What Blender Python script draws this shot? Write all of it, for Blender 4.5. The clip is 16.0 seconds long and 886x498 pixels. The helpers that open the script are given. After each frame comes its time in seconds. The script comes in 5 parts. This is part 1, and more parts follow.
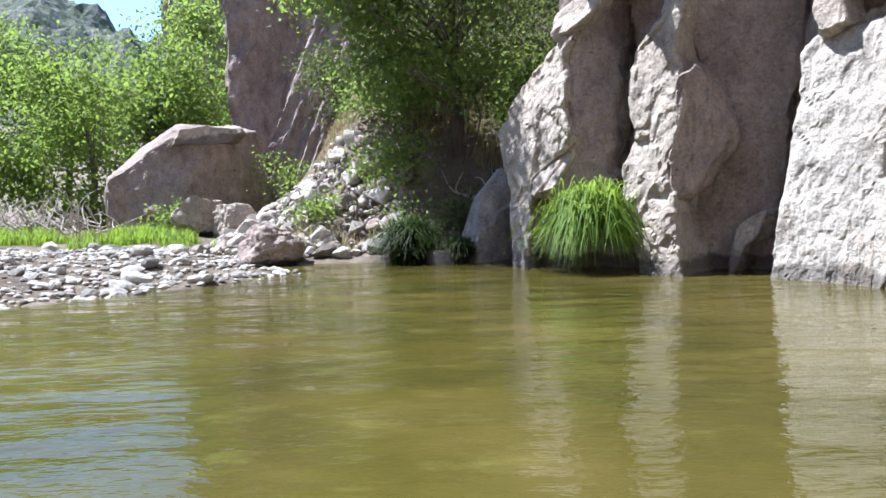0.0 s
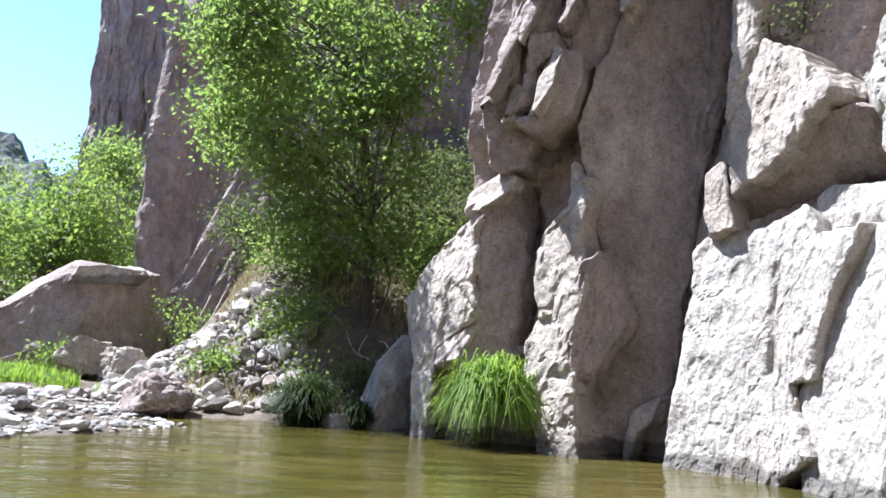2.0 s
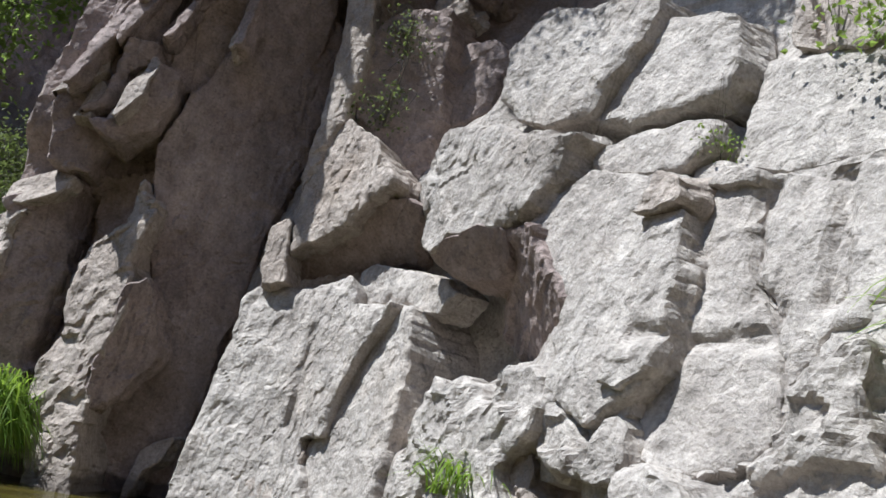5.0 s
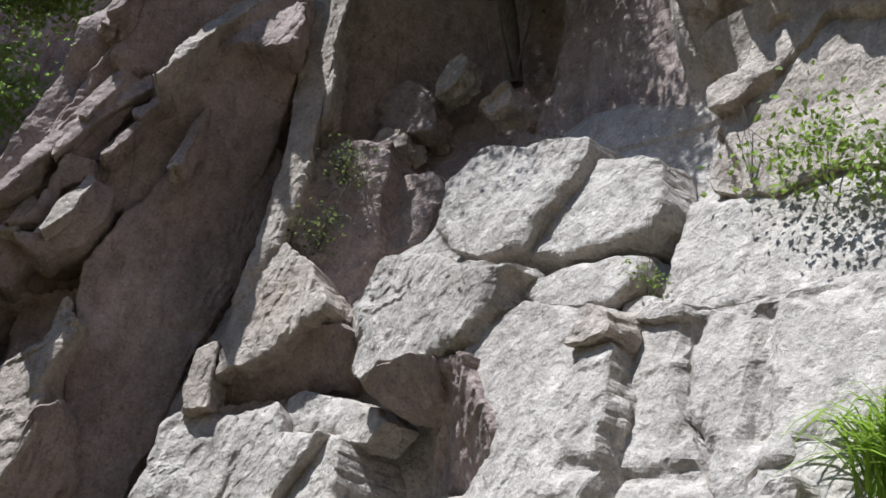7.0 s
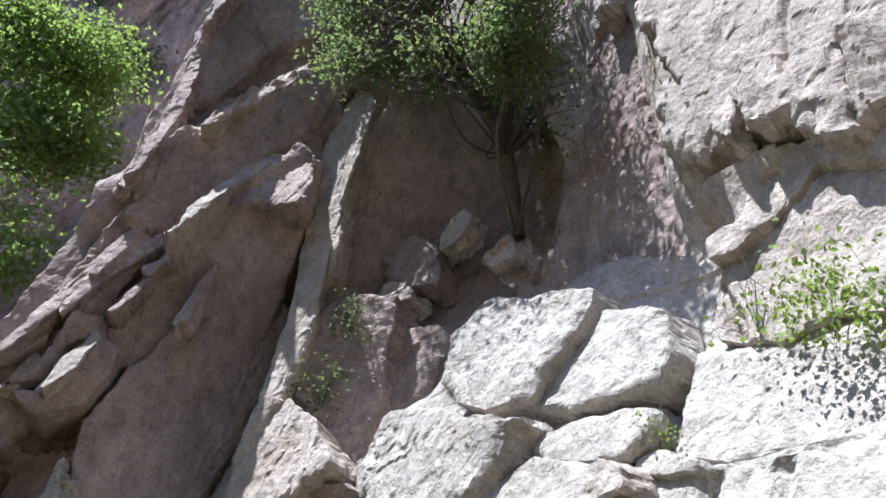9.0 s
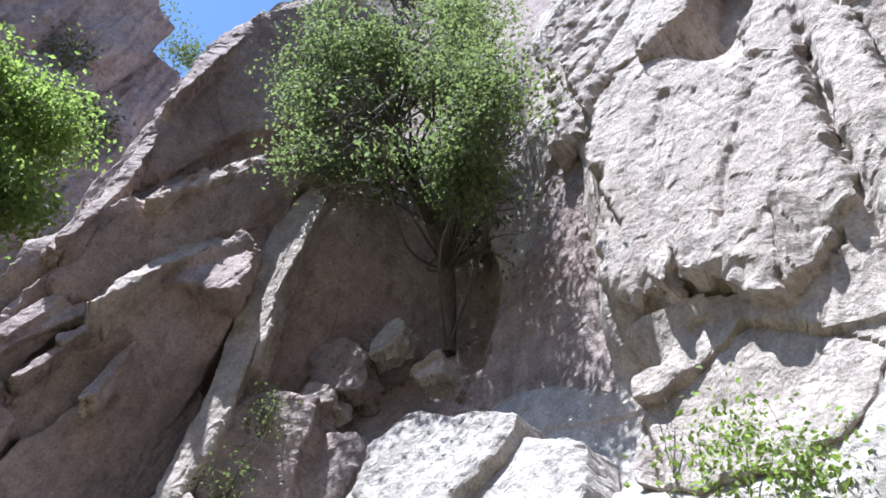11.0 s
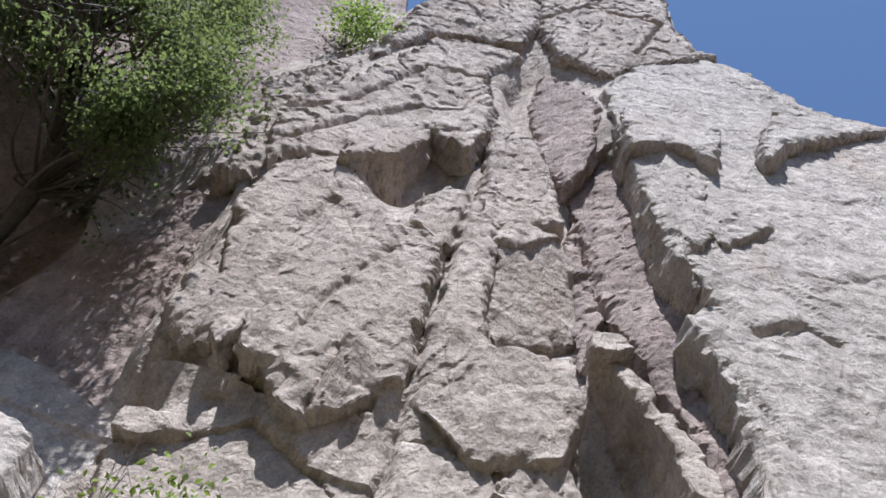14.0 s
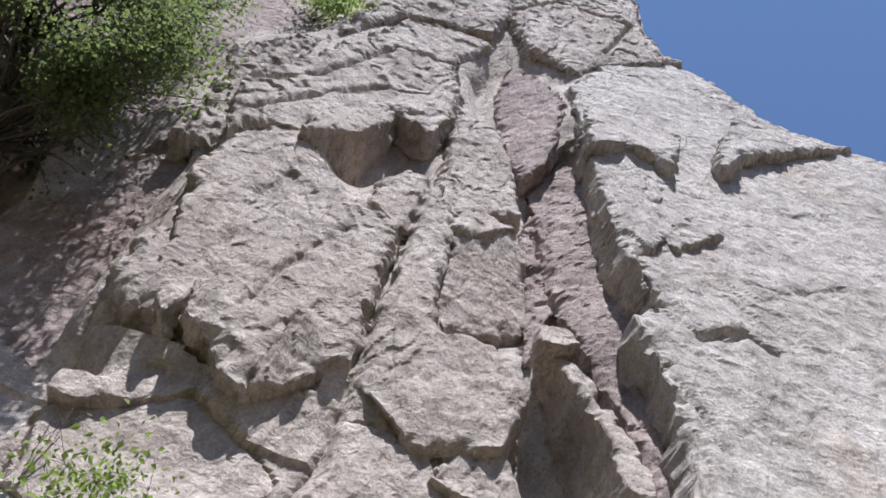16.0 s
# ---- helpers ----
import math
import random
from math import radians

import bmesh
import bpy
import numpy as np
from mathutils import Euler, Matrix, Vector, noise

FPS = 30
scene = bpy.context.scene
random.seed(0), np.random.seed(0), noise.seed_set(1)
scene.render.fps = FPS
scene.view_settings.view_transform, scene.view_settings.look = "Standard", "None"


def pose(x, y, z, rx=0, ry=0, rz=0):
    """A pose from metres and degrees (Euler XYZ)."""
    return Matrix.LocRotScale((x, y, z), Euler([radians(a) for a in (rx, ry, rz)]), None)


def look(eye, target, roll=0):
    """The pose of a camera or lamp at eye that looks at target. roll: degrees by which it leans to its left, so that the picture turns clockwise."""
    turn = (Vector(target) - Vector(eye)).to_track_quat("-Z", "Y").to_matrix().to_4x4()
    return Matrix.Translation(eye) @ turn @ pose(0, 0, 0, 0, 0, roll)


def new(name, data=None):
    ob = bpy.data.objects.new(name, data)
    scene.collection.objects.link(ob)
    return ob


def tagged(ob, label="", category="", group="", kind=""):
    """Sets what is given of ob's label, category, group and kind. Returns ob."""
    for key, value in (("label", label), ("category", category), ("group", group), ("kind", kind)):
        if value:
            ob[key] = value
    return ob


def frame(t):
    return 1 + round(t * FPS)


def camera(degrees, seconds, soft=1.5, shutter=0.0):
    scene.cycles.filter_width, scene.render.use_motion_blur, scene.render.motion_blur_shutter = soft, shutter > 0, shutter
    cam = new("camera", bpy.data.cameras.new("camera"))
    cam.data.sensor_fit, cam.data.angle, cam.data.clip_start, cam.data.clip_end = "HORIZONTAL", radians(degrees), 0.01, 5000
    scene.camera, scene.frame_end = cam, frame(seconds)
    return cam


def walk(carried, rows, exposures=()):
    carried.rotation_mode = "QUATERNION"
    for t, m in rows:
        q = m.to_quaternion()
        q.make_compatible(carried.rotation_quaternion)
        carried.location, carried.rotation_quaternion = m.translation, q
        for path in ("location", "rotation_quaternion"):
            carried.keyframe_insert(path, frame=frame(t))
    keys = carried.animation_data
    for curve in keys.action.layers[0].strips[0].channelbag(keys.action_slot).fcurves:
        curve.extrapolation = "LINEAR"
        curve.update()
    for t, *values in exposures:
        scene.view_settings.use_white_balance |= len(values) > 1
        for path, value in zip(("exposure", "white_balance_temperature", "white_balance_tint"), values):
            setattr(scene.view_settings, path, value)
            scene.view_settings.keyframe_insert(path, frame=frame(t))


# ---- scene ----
cam = camera(58.4, 16.0, 1.6)
# seconds, yaw, pitch and roll of a camera that is held over the pool and turned
TURNS = """0.0 0.00 -4.00 1.50
0.5 -2.97 0.04 -0.69
1.0 -3.64 4.02 -1.42
1.5 -5.08 6.80 -2.64
2.0 -6.97 8.02 -3.27
2.5 -13.48 7.87 -3.22
3.0 -18.93 5.90 -2.72
3.5 -27.49 9.62 -5.74
4.0 -34.28 10.16 -8.25
4.5 -37.28 12.00 -10.57
4.7 -38.74 13.13 -10.17
6.8 -47.15 23.86 -10.57
7.0 -45.56 25.13 -10.23
7.5 -44.23 29.29 -10.59
8.0 -43.92 31.90 -10.21
8.2 -44.33 32.78 -9.99
10.3 -45.87 41.47 -10.06
10.5 -47.82 42.70 -10.55
11.0 -53.40 45.60 -12.50
11.5 -64.63 48.08 -13.62
12.0 -75.96 51.52 -15.66
12.5 -85.40 54.75 -17.41
13.0 -94.91 56.19 -16.53
13.5 -97.05 57.57 -14.63
14.0 -102.47 62.00 -13.75
14.5 -105.63 64.64 -12.31
15.0 -106.69 65.55 -12.14
15.5 -106.56 64.61 -12.36
16.0 -107.83 62.15 -12.86"""
EYE = (0.0, 0.0, 1.0)
rows = []
for line in TURNS.splitlines():
    t, yaw, pitch, roll = [float(v) for v in line.split()]
    rows.append((t, pose(*EYE, 90 + pitch, roll, yaw)))
EXPOSURE = [(0.0, 1.55, 5800, 8), (1.0, 1.7, 5700, 8), (2.5, 1.64, 5750, 9), (3.5, 1.1, 5750, 7), (4.5, 0.7, 5950, 7), (7.0, 0.6, 5950, 7), (8.0, 0.88, 5900, 8), (10.5, 1.45, 5600, 10),
            (11.5, 1.3, 5750, 10), (13.0, 0.78, 6100, 10), (14.5, 0.63, 5950, 13), (16.0, 0.63, 6000, 13)]
walk(cam, rows, EXPOSURE)

# ---- light ----
SUN = Vector((-0.46, 0.18, 0.86)).normalized()
world = bpy.data.worlds.new("sky")
scene.world = world
world.use_nodes = True
nt = world.node_tree
sky = nt.nodes.new("ShaderNodeTexSky")
sky.sky_type = "NISHITA"
sky.sun_disc = False
sky.sun_elevation = math.asin(SUN.z)
sky.sun_rotation = math.atan2(SUN.x, SUN.y)
sky.air_density, sky.dust_density, sky.ozone_density = 1.05, 0.1, 3.0
nt.nodes["Background"].inputs[1].default_value = 0.097
nt.links.new(sky.outputs[0], nt.nodes["Background"].inputs[0])
sun = new("sun", bpy.data.lights.new("sun", "SUN"))
sun.data.energy, sun.data.angle, sun.data.color = 5.0, radians(0.53), (1.0, 0.98, 0.95)
sun.matrix_world = look(SUN * 50, (0, 0, 0))


# ---- materials ----
def nodes_of(name, rough=0.8):
    m = bpy.data.materials.new(name)
    m.use_nodes = True
    b = m.node_tree.nodes["Principled BSDF"]
    b.inputs["Roughness"].default_value = rough
    return m, m.node_tree, b


def tex_noise(nt, scale, detail=6, rough=0.6, stretch=None, coord="Object"):
    tc = nt.nodes.new("ShaderNodeTexCoord")
    n = nt.nodes.new("ShaderNodeTexNoise")
    n.inputs["Scale"].default_value, n.inputs["Detail"].default_value, n.inputs["Roughness"].default_value = scale, detail, rough
    if stretch:
        mp = nt.nodes.new("ShaderNodeMapping")
        mp.inputs["Scale"].default_value = stretch
        nt.links.new(tc.outputs[coord], mp.inputs[0])
        nt.links.new(mp.outputs[0], n.inputs["Vector"])
    else:
        nt.links.new(tc.outputs[coord], n.inputs["Vector"])
    return n.outputs["Fac"]


def ramp(nt, fac, stops):
    r = nt.nodes.new("ShaderNodeValToRGB")
    while len(r.color_ramp.elements) < len(stops):
        r.color_ramp.elements.new(0.5)
    for e, (p, c) in zip(r.color_ramp.elements, stops):
        e.position, e.color = p, (*c, 1)
    nt.links.new(fac, r.inputs[0])
    return r.outputs[0]


def mix(nt, fac, a, b, mode="MIX"):
    m = nt.nodes.new("ShaderNodeMix")
    m.data_type, m.blend_type = "RGBA", mode
    for sock, v in ((m.inputs[0], fac), (m.inputs[6], a), (m.inputs[7], b)):
        if isinstance(v, (int, float)):
            sock.default_value = v
        elif isinstance(v, tuple):
            sock.default_value = (*v, 1)
        else:
            nt.links.new(v, sock)
    return m.outputs[2]


def bump(nt, b, height, strength, dist, below=None):
    n = nt.nodes.new("ShaderNodeBump")
    n.inputs["Strength"].default_value, n.inputs["Distance"].default_value = strength, dist
    nt.links.new(height, n.inputs["Height"])
    if below:
        nt.links.new(below, n.inputs["Normal"])
    nt.links.new(n.outputs[0], b.inputs["Normal"])
    return n.outputs[0]


def rock_material(name, dark, light, stain, coarse=1.0, vary=False, wet=False):
    """Weathered volcanic rock: mottled, streaked down the face, scaled and split."""
    m, nt, b = nodes_of(name, 0.9)
    b.inputs["Specular IOR Level"].default_value = 0.2
    big = tex_noise(nt, 0.55, 9, 0.68)
    mid = tex_noise(nt, 4.5, 9, 0.72, (1, 1, 0.7))
    fine = tex_noise(nt, 28, 5, 0.7)
    streak = tex_noise(nt, 1.0, 7, 0.62, (3.2, 3.2, 0.3))
    lichen = tex_noise(nt, 1.9, 11, 0.78)
    rust = tex_noise(nt, 0.45, 6, 0.6, (1, 1, 0.6))
    col = ramp(nt, big, [(0.3, dark), (0.68, light)])
    col = mix(nt, ramp(nt, rust, [(0.58, (0, 0, 0)), (0.74, (0.35, 0.35, 0.35))]), col, (0.38, 0.27, 0.18))
    col = mix(nt, ramp(nt, streak, [(0.5, (0, 0, 0)), (0.72, (0.45, 0.45, 0.45))]), col, stain)
    col = mix(nt, ramp(nt, lichen, [(0.56, (0, 0, 0)), (0.66, (0.42, 0.42, 0.42))]), col, tuple(0.45 * v for v in dark))
    if vary:
        info, geo, add = nt.nodes.new("ShaderNodeObjectInfo"), nt.nodes.new("ShaderNodeNewGeometry"), nt.nodes.new("ShaderNodeMath")
        nt.links.new(info.outputs["Random"], add.inputs[0])
        nt.links.new(geo.outputs["Random Per Island"], add.inputs[1])
        one = nt.nodes.new("ShaderNodeMath")
        one.operation = "FRACT"
        nt.links.new(add.outputs[0], one.inputs[0])
        col = mix(nt, 0.75, col, ramp(nt, one.outputs[0], [(0.0, (0.1, 0.088, 0.08)), (0.35, (0.29, 0.265, 0.245)), (0.75, (0.55, 0.515, 0.48)), (1.0, (0.39, 0.31, 0.27))]))
    col = mix(nt, 0.55, col, ramp(nt, mid, [(0.32, (0.22, 0.22, 0.22)), (0.68, (0.76, 0.76, 0.76))]), "OVERLAY")
    col = mix(nt, 0.34, col, ramp(nt, fine, [(0.32, (0.2, 0.2, 0.2)), (0.68, (0.8, 0.8, 0.8))]), "OVERLAY")
    pits = tex_noise(nt, 13, 4, 0.65, (1, 1, 1.3))
    col = mix(nt, ramp(nt, pits, [(0.58, (0, 0, 0)), (0.68, (0.5, 0.5, 0.5))]), col, tuple(0.45 * v for v in dark))
    split = hairlines(nt)
    patchy = ramp(nt, tex_noise(nt, 0.9, 4, 0.6), [(0.5, (0, 0, 0)), (0.62, (0.45, 0.45, 0.45))])
    col = mix(nt, patchy, col, ramp(nt, split, [(0.0, (0.3, 0.29, 0.28)), (0.012, (1, 1, 1))]), "MULTIPLY")
    if wet:
        # a dark band that the pool has soaked, with an uneven upper rim
        tc, sep, low = nt.nodes.new("ShaderNodeTexCoord"), nt.nodes.new("ShaderNodeSeparateXYZ"), nt.nodes.new("ShaderNodeMath")
        low.operation = "MULTIPLY_ADD"
        low.inputs[1].default_value = -0.3
        nt.links.new(tc.outputs["Object"], sep.inputs[0])
        nt.links.new(tex_noise(nt, 2.5, 6, 0.6), low.inputs[0])
        nt.links.new(sep.outputs["Z"], low.inputs[2])
        damp = ramp(nt, low.outputs[0], [(0.0, (0.75, 0.75, 0.75)), (0.05, (0, 0, 0))])
        col = mix(nt, damp, col, tuple(0.3 * v for v in dark))
    nt.links.new(col, b.inputs["Base Color"])
    n1 = bump(nt, b, facets(nt, 4.0, (1.3, 1.3, 0.8)), 0.5, 0.035 * coarse)
    n1 = bump(nt, b, facets(nt, 11.0, (1.1, 1.1, 0.9)), 0.6, 0.018 * coarse, n1)
    # scales that have split off: a stepped relief
    flakes = tex_noise(nt, 1.6, 8, 0.62, (1, 1, 1.5))
    steps = nt.nodes.new("ShaderNodeMath")
    steps.operation = "MULTIPLY"
    steps.inputs[1].default_value = 10
    nt.links.new(flakes, steps.inputs[0])
    saw = nt.nodes.new("ShaderNodeMath")
    saw.operation = "FRACT"
    nt.links.new(steps.outputs[0], saw.inputs[0])
    n2 = bump(nt, b, ramp(nt, saw.outputs[0], [(0.0, (0, 0, 0)), (0.08, (1, 1, 1)), (1.0, (0, 0, 0))]), 0.55, 0.02 * coarse, n1)
    n3 = bump(nt, b, ramp(nt, split, [(0.0, (0, 0, 0)), (0.02, (1, 1, 1))]), 0.3, 0.03 * coarse, n2)
    n4 = bump(nt, b, mid, 0.6, 0.03 * coarse, n3)
    bump(nt, b, fine, 0.6, 0.013 * coarse, n4)
    return m


def hairlines(nt):
    """Thin splits, longer up the face than across: the distance to the nearest."""
    tc, warp, vor = nt.nodes.new("ShaderNodeTexCoord"), nt.nodes.new("ShaderNodeMapping"), nt.nodes.new("ShaderNodeTexVoronoi")
    warp.inputs["Scale"].default_value = (1.4, 1.4, 0.55)
    warp.inputs["Rotation"].default_value = (0.25, 0.2, 0.0)
    nt.links.new(mix(nt, 0.22, tc.outputs["Object"], noise_colour(nt, 0.7)), warp.inputs[0])
    nt.links.new(warp.outputs[0], vor.inputs["Vector"])
    vor.feature = "DISTANCE_TO_EDGE"
    vor.inputs["Scale"].default_value = 0.8
    return vor.outputs["Distance"]


def facets(nt, scale, stretch):
    """Small tilted breaks: the pyramids of a bent mosaic."""
    tc, m, v = nt.nodes.new("ShaderNodeTexCoord"), nt.nodes.new("ShaderNodeMapping"), nt.nodes.new("ShaderNodeTexVoronoi")
    m.inputs["Scale"].default_value = stretch
    m.inputs["Rotation"].default_value = (0.3, 0.5, 0.4)
    nt.links.new(mix(nt, 0.12, tc.outputs["Object"], noise_colour(nt, scale * 0.8)), m.inputs[0])
    nt.links.new(m.outputs[0], v.inputs["Vector"])
    v.distance = "MANHATTAN"
    v.inputs["Scale"].default_value = scale
    return v.outputs["Distance"]


def noise_colour(nt, scale):
    tc, n = nt.nodes.new("ShaderNodeTexCoord"), nt.nodes.new("ShaderNodeTexNoise")
    n.inputs["Scale"].default_value, n.inputs["Detail"].default_value = scale, 5
    nt.links.new(tc.outputs["Object"], n.inputs["Vector"])
    return n.outputs["Color"]


# PINK is rock colour and also the shaded tone of the cliff's plates
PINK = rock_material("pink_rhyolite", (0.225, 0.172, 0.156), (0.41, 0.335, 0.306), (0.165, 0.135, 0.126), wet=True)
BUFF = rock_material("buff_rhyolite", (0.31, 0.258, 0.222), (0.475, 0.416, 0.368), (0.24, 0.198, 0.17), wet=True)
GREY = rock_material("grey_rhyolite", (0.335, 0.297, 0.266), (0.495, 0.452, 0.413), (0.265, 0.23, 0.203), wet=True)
DARK = rock_material("smooth_grey_rock", (0.20, 0.175, 0.165), (0.34, 0.31, 0.295), (0.14, 0.125, 0.115), 0.6)
COBBLE = rock_material("river_cobble", (0.22, 0.21, 0.20), (0.45, 0.43, 0.41), (0.16, 0.15, 0.14), 0.3, True)
SCREE = rock_material("scree_stone", (0.30, 0.245, 0.21), (0.50, 0.43, 0.38), (0.24, 0.19, 0.165), 0.4, True)


def leaf_material(name, dark, light, through_colour):
    m, nt, b = nodes_of(name, 0.6)
    b.inputs["Specular IOR Level"].default_value = 0.25
    g = nt.nodes.new("ShaderNodeNewGeometry")
    col = ramp(nt, g.outputs["Random Per Island"], [(0.0, dark), (1.0, light)])
    nt.links.new(col, b.inputs["Base Color"])
    t = nt.nodes.new("ShaderNodeBsdfTranslucent")
    t.inputs[0].default_value = (*through_colour, 1)
    s = nt.nodes.new("ShaderNodeMixShader")
    s.inputs[0].default_value = 0.48
    out = nt.nodes["Material Output"]
    nt.links.new(b.outputs[0], s.inputs[1])
    nt.links.new(t.outputs[0], s.inputs[2])
    nt.links.new(s.outputs[0], out.inputs[0])
    return m


LEAF = leaf_material("leaf_green", (0.055, 0.08, 0.026), (0.155, 0.2, 0.062), (0.33, 0.45, 0.105))
LEAF_OAK = leaf_material("leaf_oak", (0.05, 0.068, 0.03), (0.13, 0.157, 0.066), (0.23, 0.295, 0.1))
LEAF_OLIVE = leaf_material("leaf_olive", (0.05, 0.062, 0.026), (0.13, 0.145, 0.06), (0.16, 0.2, 0.06))
LEAF_LIME = leaf_material("leaf_lime", (0.07, 0.11, 0.022), (0.17, 0.225, 0.055), (0.29, 0.40, 0.08))
BLADE = leaf_material("grass_blade", (0.07, 0.13, 0.02), (0.20, 0.28, 0.05), (0.32, 0.46, 0.06))
STRAW = leaf_material("dry_grass", (0.30, 0.25, 0.14), (0.48, 0.41, 0.26), (0.3, 0.25, 0.12))
# sedge green darkened far down: the bank's shade is put into the leaf colour
SEDGE_SHADED = leaf_material("dark_sedge", (0.02, 0.032, 0.008), (0.045, 0.065, 0.015), (0.05, 0.08, 0.015))


def bark_material(name, dark, light):
    m, nt, b = nodes_of(name, 0.9)
    f = tex_noise(nt, 9, 8, 0.7, (3, 3, 0.5))
    nt.links.new(ramp(nt, f, [(0.3, dark), (0.7, light)]), b.inputs["Base Color"])
    bump(nt, b, f, 0.8, 0.03)
    return m


BARK = bark_material("grey_bark", (0.06, 0.05, 0.04), (0.17, 0.145, 0.12))
DEADWOOD = bark_material("bleached_deadwood", (0.3, 0.25, 0.22), (0.52, 0.46, 0.42))


def ground_material():
    m, nt, b = nodes_of("bank_soil", 0.95)
    col = ramp(nt, tex_noise(nt, 1.3, 10, 0.7), [(0.3, (0.075, 0.055, 0.04)), (0.52, (0.17, 0.13, 0.095)), (0.72, (0.30, 0.25, 0.2))])
    fine = ramp(nt, tex_noise(nt, 25, 6, 0.7), [(0.3, (0.25, 0.25, 0.25)), (0.7, (0.75, 0.75, 0.75))])
    nt.links.new(mix(nt, 0.6, col, fine, "OVERLAY"), b.inputs["Base Color"])
    bump(nt, b, tex_noise(nt, 12, 10, 0.75), 1.0, 0.08)
    return m


SOIL = ground_material()


def scrub_material():
    m, nt, b = nodes_of("scrub_hillside", 0.95)
    col = ramp(nt, tex_noise(nt, 0.03, 8, 0.6), [(0.35, (0.11, 0.11, 0.105)), (0.6, (0.2, 0.195, 0.185))])
    col = mix(nt, ramp(nt, tex_noise(nt, 0.22, 6, 0.7), [(0.45, (0, 0, 0)), (0.55, (1, 1, 1))]), col, (0.07, 0.095, 0.05))
    nt.links.new(col, b.inputs["Base Color"])
    bump(nt, b, tex_noise(nt, 0.25, 6, 0.7), 1.0, 3.0)
    return m


SCRUB = scrub_material()


def water_material():
    """Murky green-brown pool, ruffled by small ripples."""
    m, nt, b = nodes_of("pool_water", 0.015)
    b.inputs["IOR"].default_value = 1.333
    col = ramp(nt, tex_noise(nt, 0.5, 5, 0.55), [(0.32, (0.034, 0.032, 0.008)), (0.5, (0.062, 0.052, 0.012)), (0.7, (0.095, 0.072, 0.022))])
    weed = tex_noise(nt, 1.7, 5, 0.65, (1.0, 1.6, 1))
    col = mix(nt, ramp(nt, weed, [(0.56, (0, 0, 0)), (0.72, (0.5, 0.5, 0.5))]), col, (0.13, 0.12, 0.035))
    nt.links.new(col, b.inputs["Base Color"])
    n1 = bump(nt, b, tex_noise(nt, 0.9, 2, 0.4, (1.0, 2.6, 1)), 0.55, 0.06)
    bump(nt, b, tex_noise(nt, 4.2, 3, 0.55, (1.0, 2.2, 1)), 0.5, 0.018, n1)
    return m


WATER = water_material()

# ---- noise and mesh helpers ----


def lattice(ix, iy, iz, seed):
    h = (ix * 374761393 + iy * 668265263 + iz * 1274126177 + seed * 974634721) & 0x7FFFFFFF
    h = ((h ^ (h >> 13)) * 1103515245 + 12345) & 0x7FFFFFFF
    return ((h ^ (h >> 16)) & 0xFFFFF) / 0xFFFFF


def value_noise(p, seed=0):
    """Smooth noise from -1 to 1 at points (n, 3)."""
    i = np.floor(p).astype(np.int64)
    f = p - i
    f = f * f * f * (f * (f * 6 - 15) + 10)
    x, y, z = i.T
    u, v, w = f.T
    out = 0
    for dx in (0, 1):
        for dy in (0, 1):
            for dz in (0, 1):
                k = (u if dx else 1 - u) * (v if dy else 1 - v) * (w if dz else 1 - w)
                out = out + k * lattice(x + dx, y + dy, z + dz, seed)
    return 2 * out - 1


def fbm(p, octaves=4, seed=0, gain=0.5):
    a, out = 1.0, 0
    for k in range(octaves):
        out = out + a * value_noise(p * 2.03 ** k + 17.3 * k, seed + k)
        a *= gain
    return out


def chisel(u, v, cell, seed, slope=1.0):
    """Broken facets: every cell of a jittered mosaic is a tilted plane, with edges a little worn."""
    x, y = u / cell, v / cell
    ix, iy = np.floor(x).astype(np.int64), np.floor(y).astype(np.int64)
    out, total = np.zeros(x.shape), np.zeros(x.shape)
    sharp = max(14.0, 64 * cell)
    for dx in (-1, 0, 1):
        for dy in (-1, 0, 1):
            cx, cy = ix + dx, iy + dy
            px, py = cx + lattice(cx, cy, 1 + 0 * cx, seed), cy + lattice(cx, cy, 2 + 0 * cx, seed)
            w = np.exp(-sharp * (np.abs(x - px) + np.abs(y - py) * 0.8)) + 1e-30
            g1, g2 = lattice(cx, cy, 3 + 0 * cx, seed) - 0.5, lattice(cx, cy, 4 + 0 * cx, seed) - 0.5
            h = lattice(cx, cy, 5 + 0 * cx, seed) - 0.5
            out += w * ((g1 * (x - px) + g2 * (y - py)) * slope + 0.5 * h)
            total += w
    return out / total * cell


def inside(u, v, poly):
    """Signed distance to a polygon, positive inside."""
    d = np.full(u.shape, 1e9)
    odd = np.zeros(u.shape, bool)
    for (ax, ay), (bx, by) in zip(poly, poly[1:] + poly[:1]):
        ex, ey = bx - ax, by - ay
        k = np.clip(((u - ax) * ex + (v - ay) * ey) / (ex * ex + ey * ey + 1e-9), 0, 1)
        d = np.minimum(d, np.hypot(u - ax - k * ex, v - ay - k * ey))
        cross = (ay > v) != (by > v)
        odd ^= cross & (u < (bx - ax) * (v - ay) / (by - ay + 1e-12) + ax)
    return np.where(odd, d, -d)


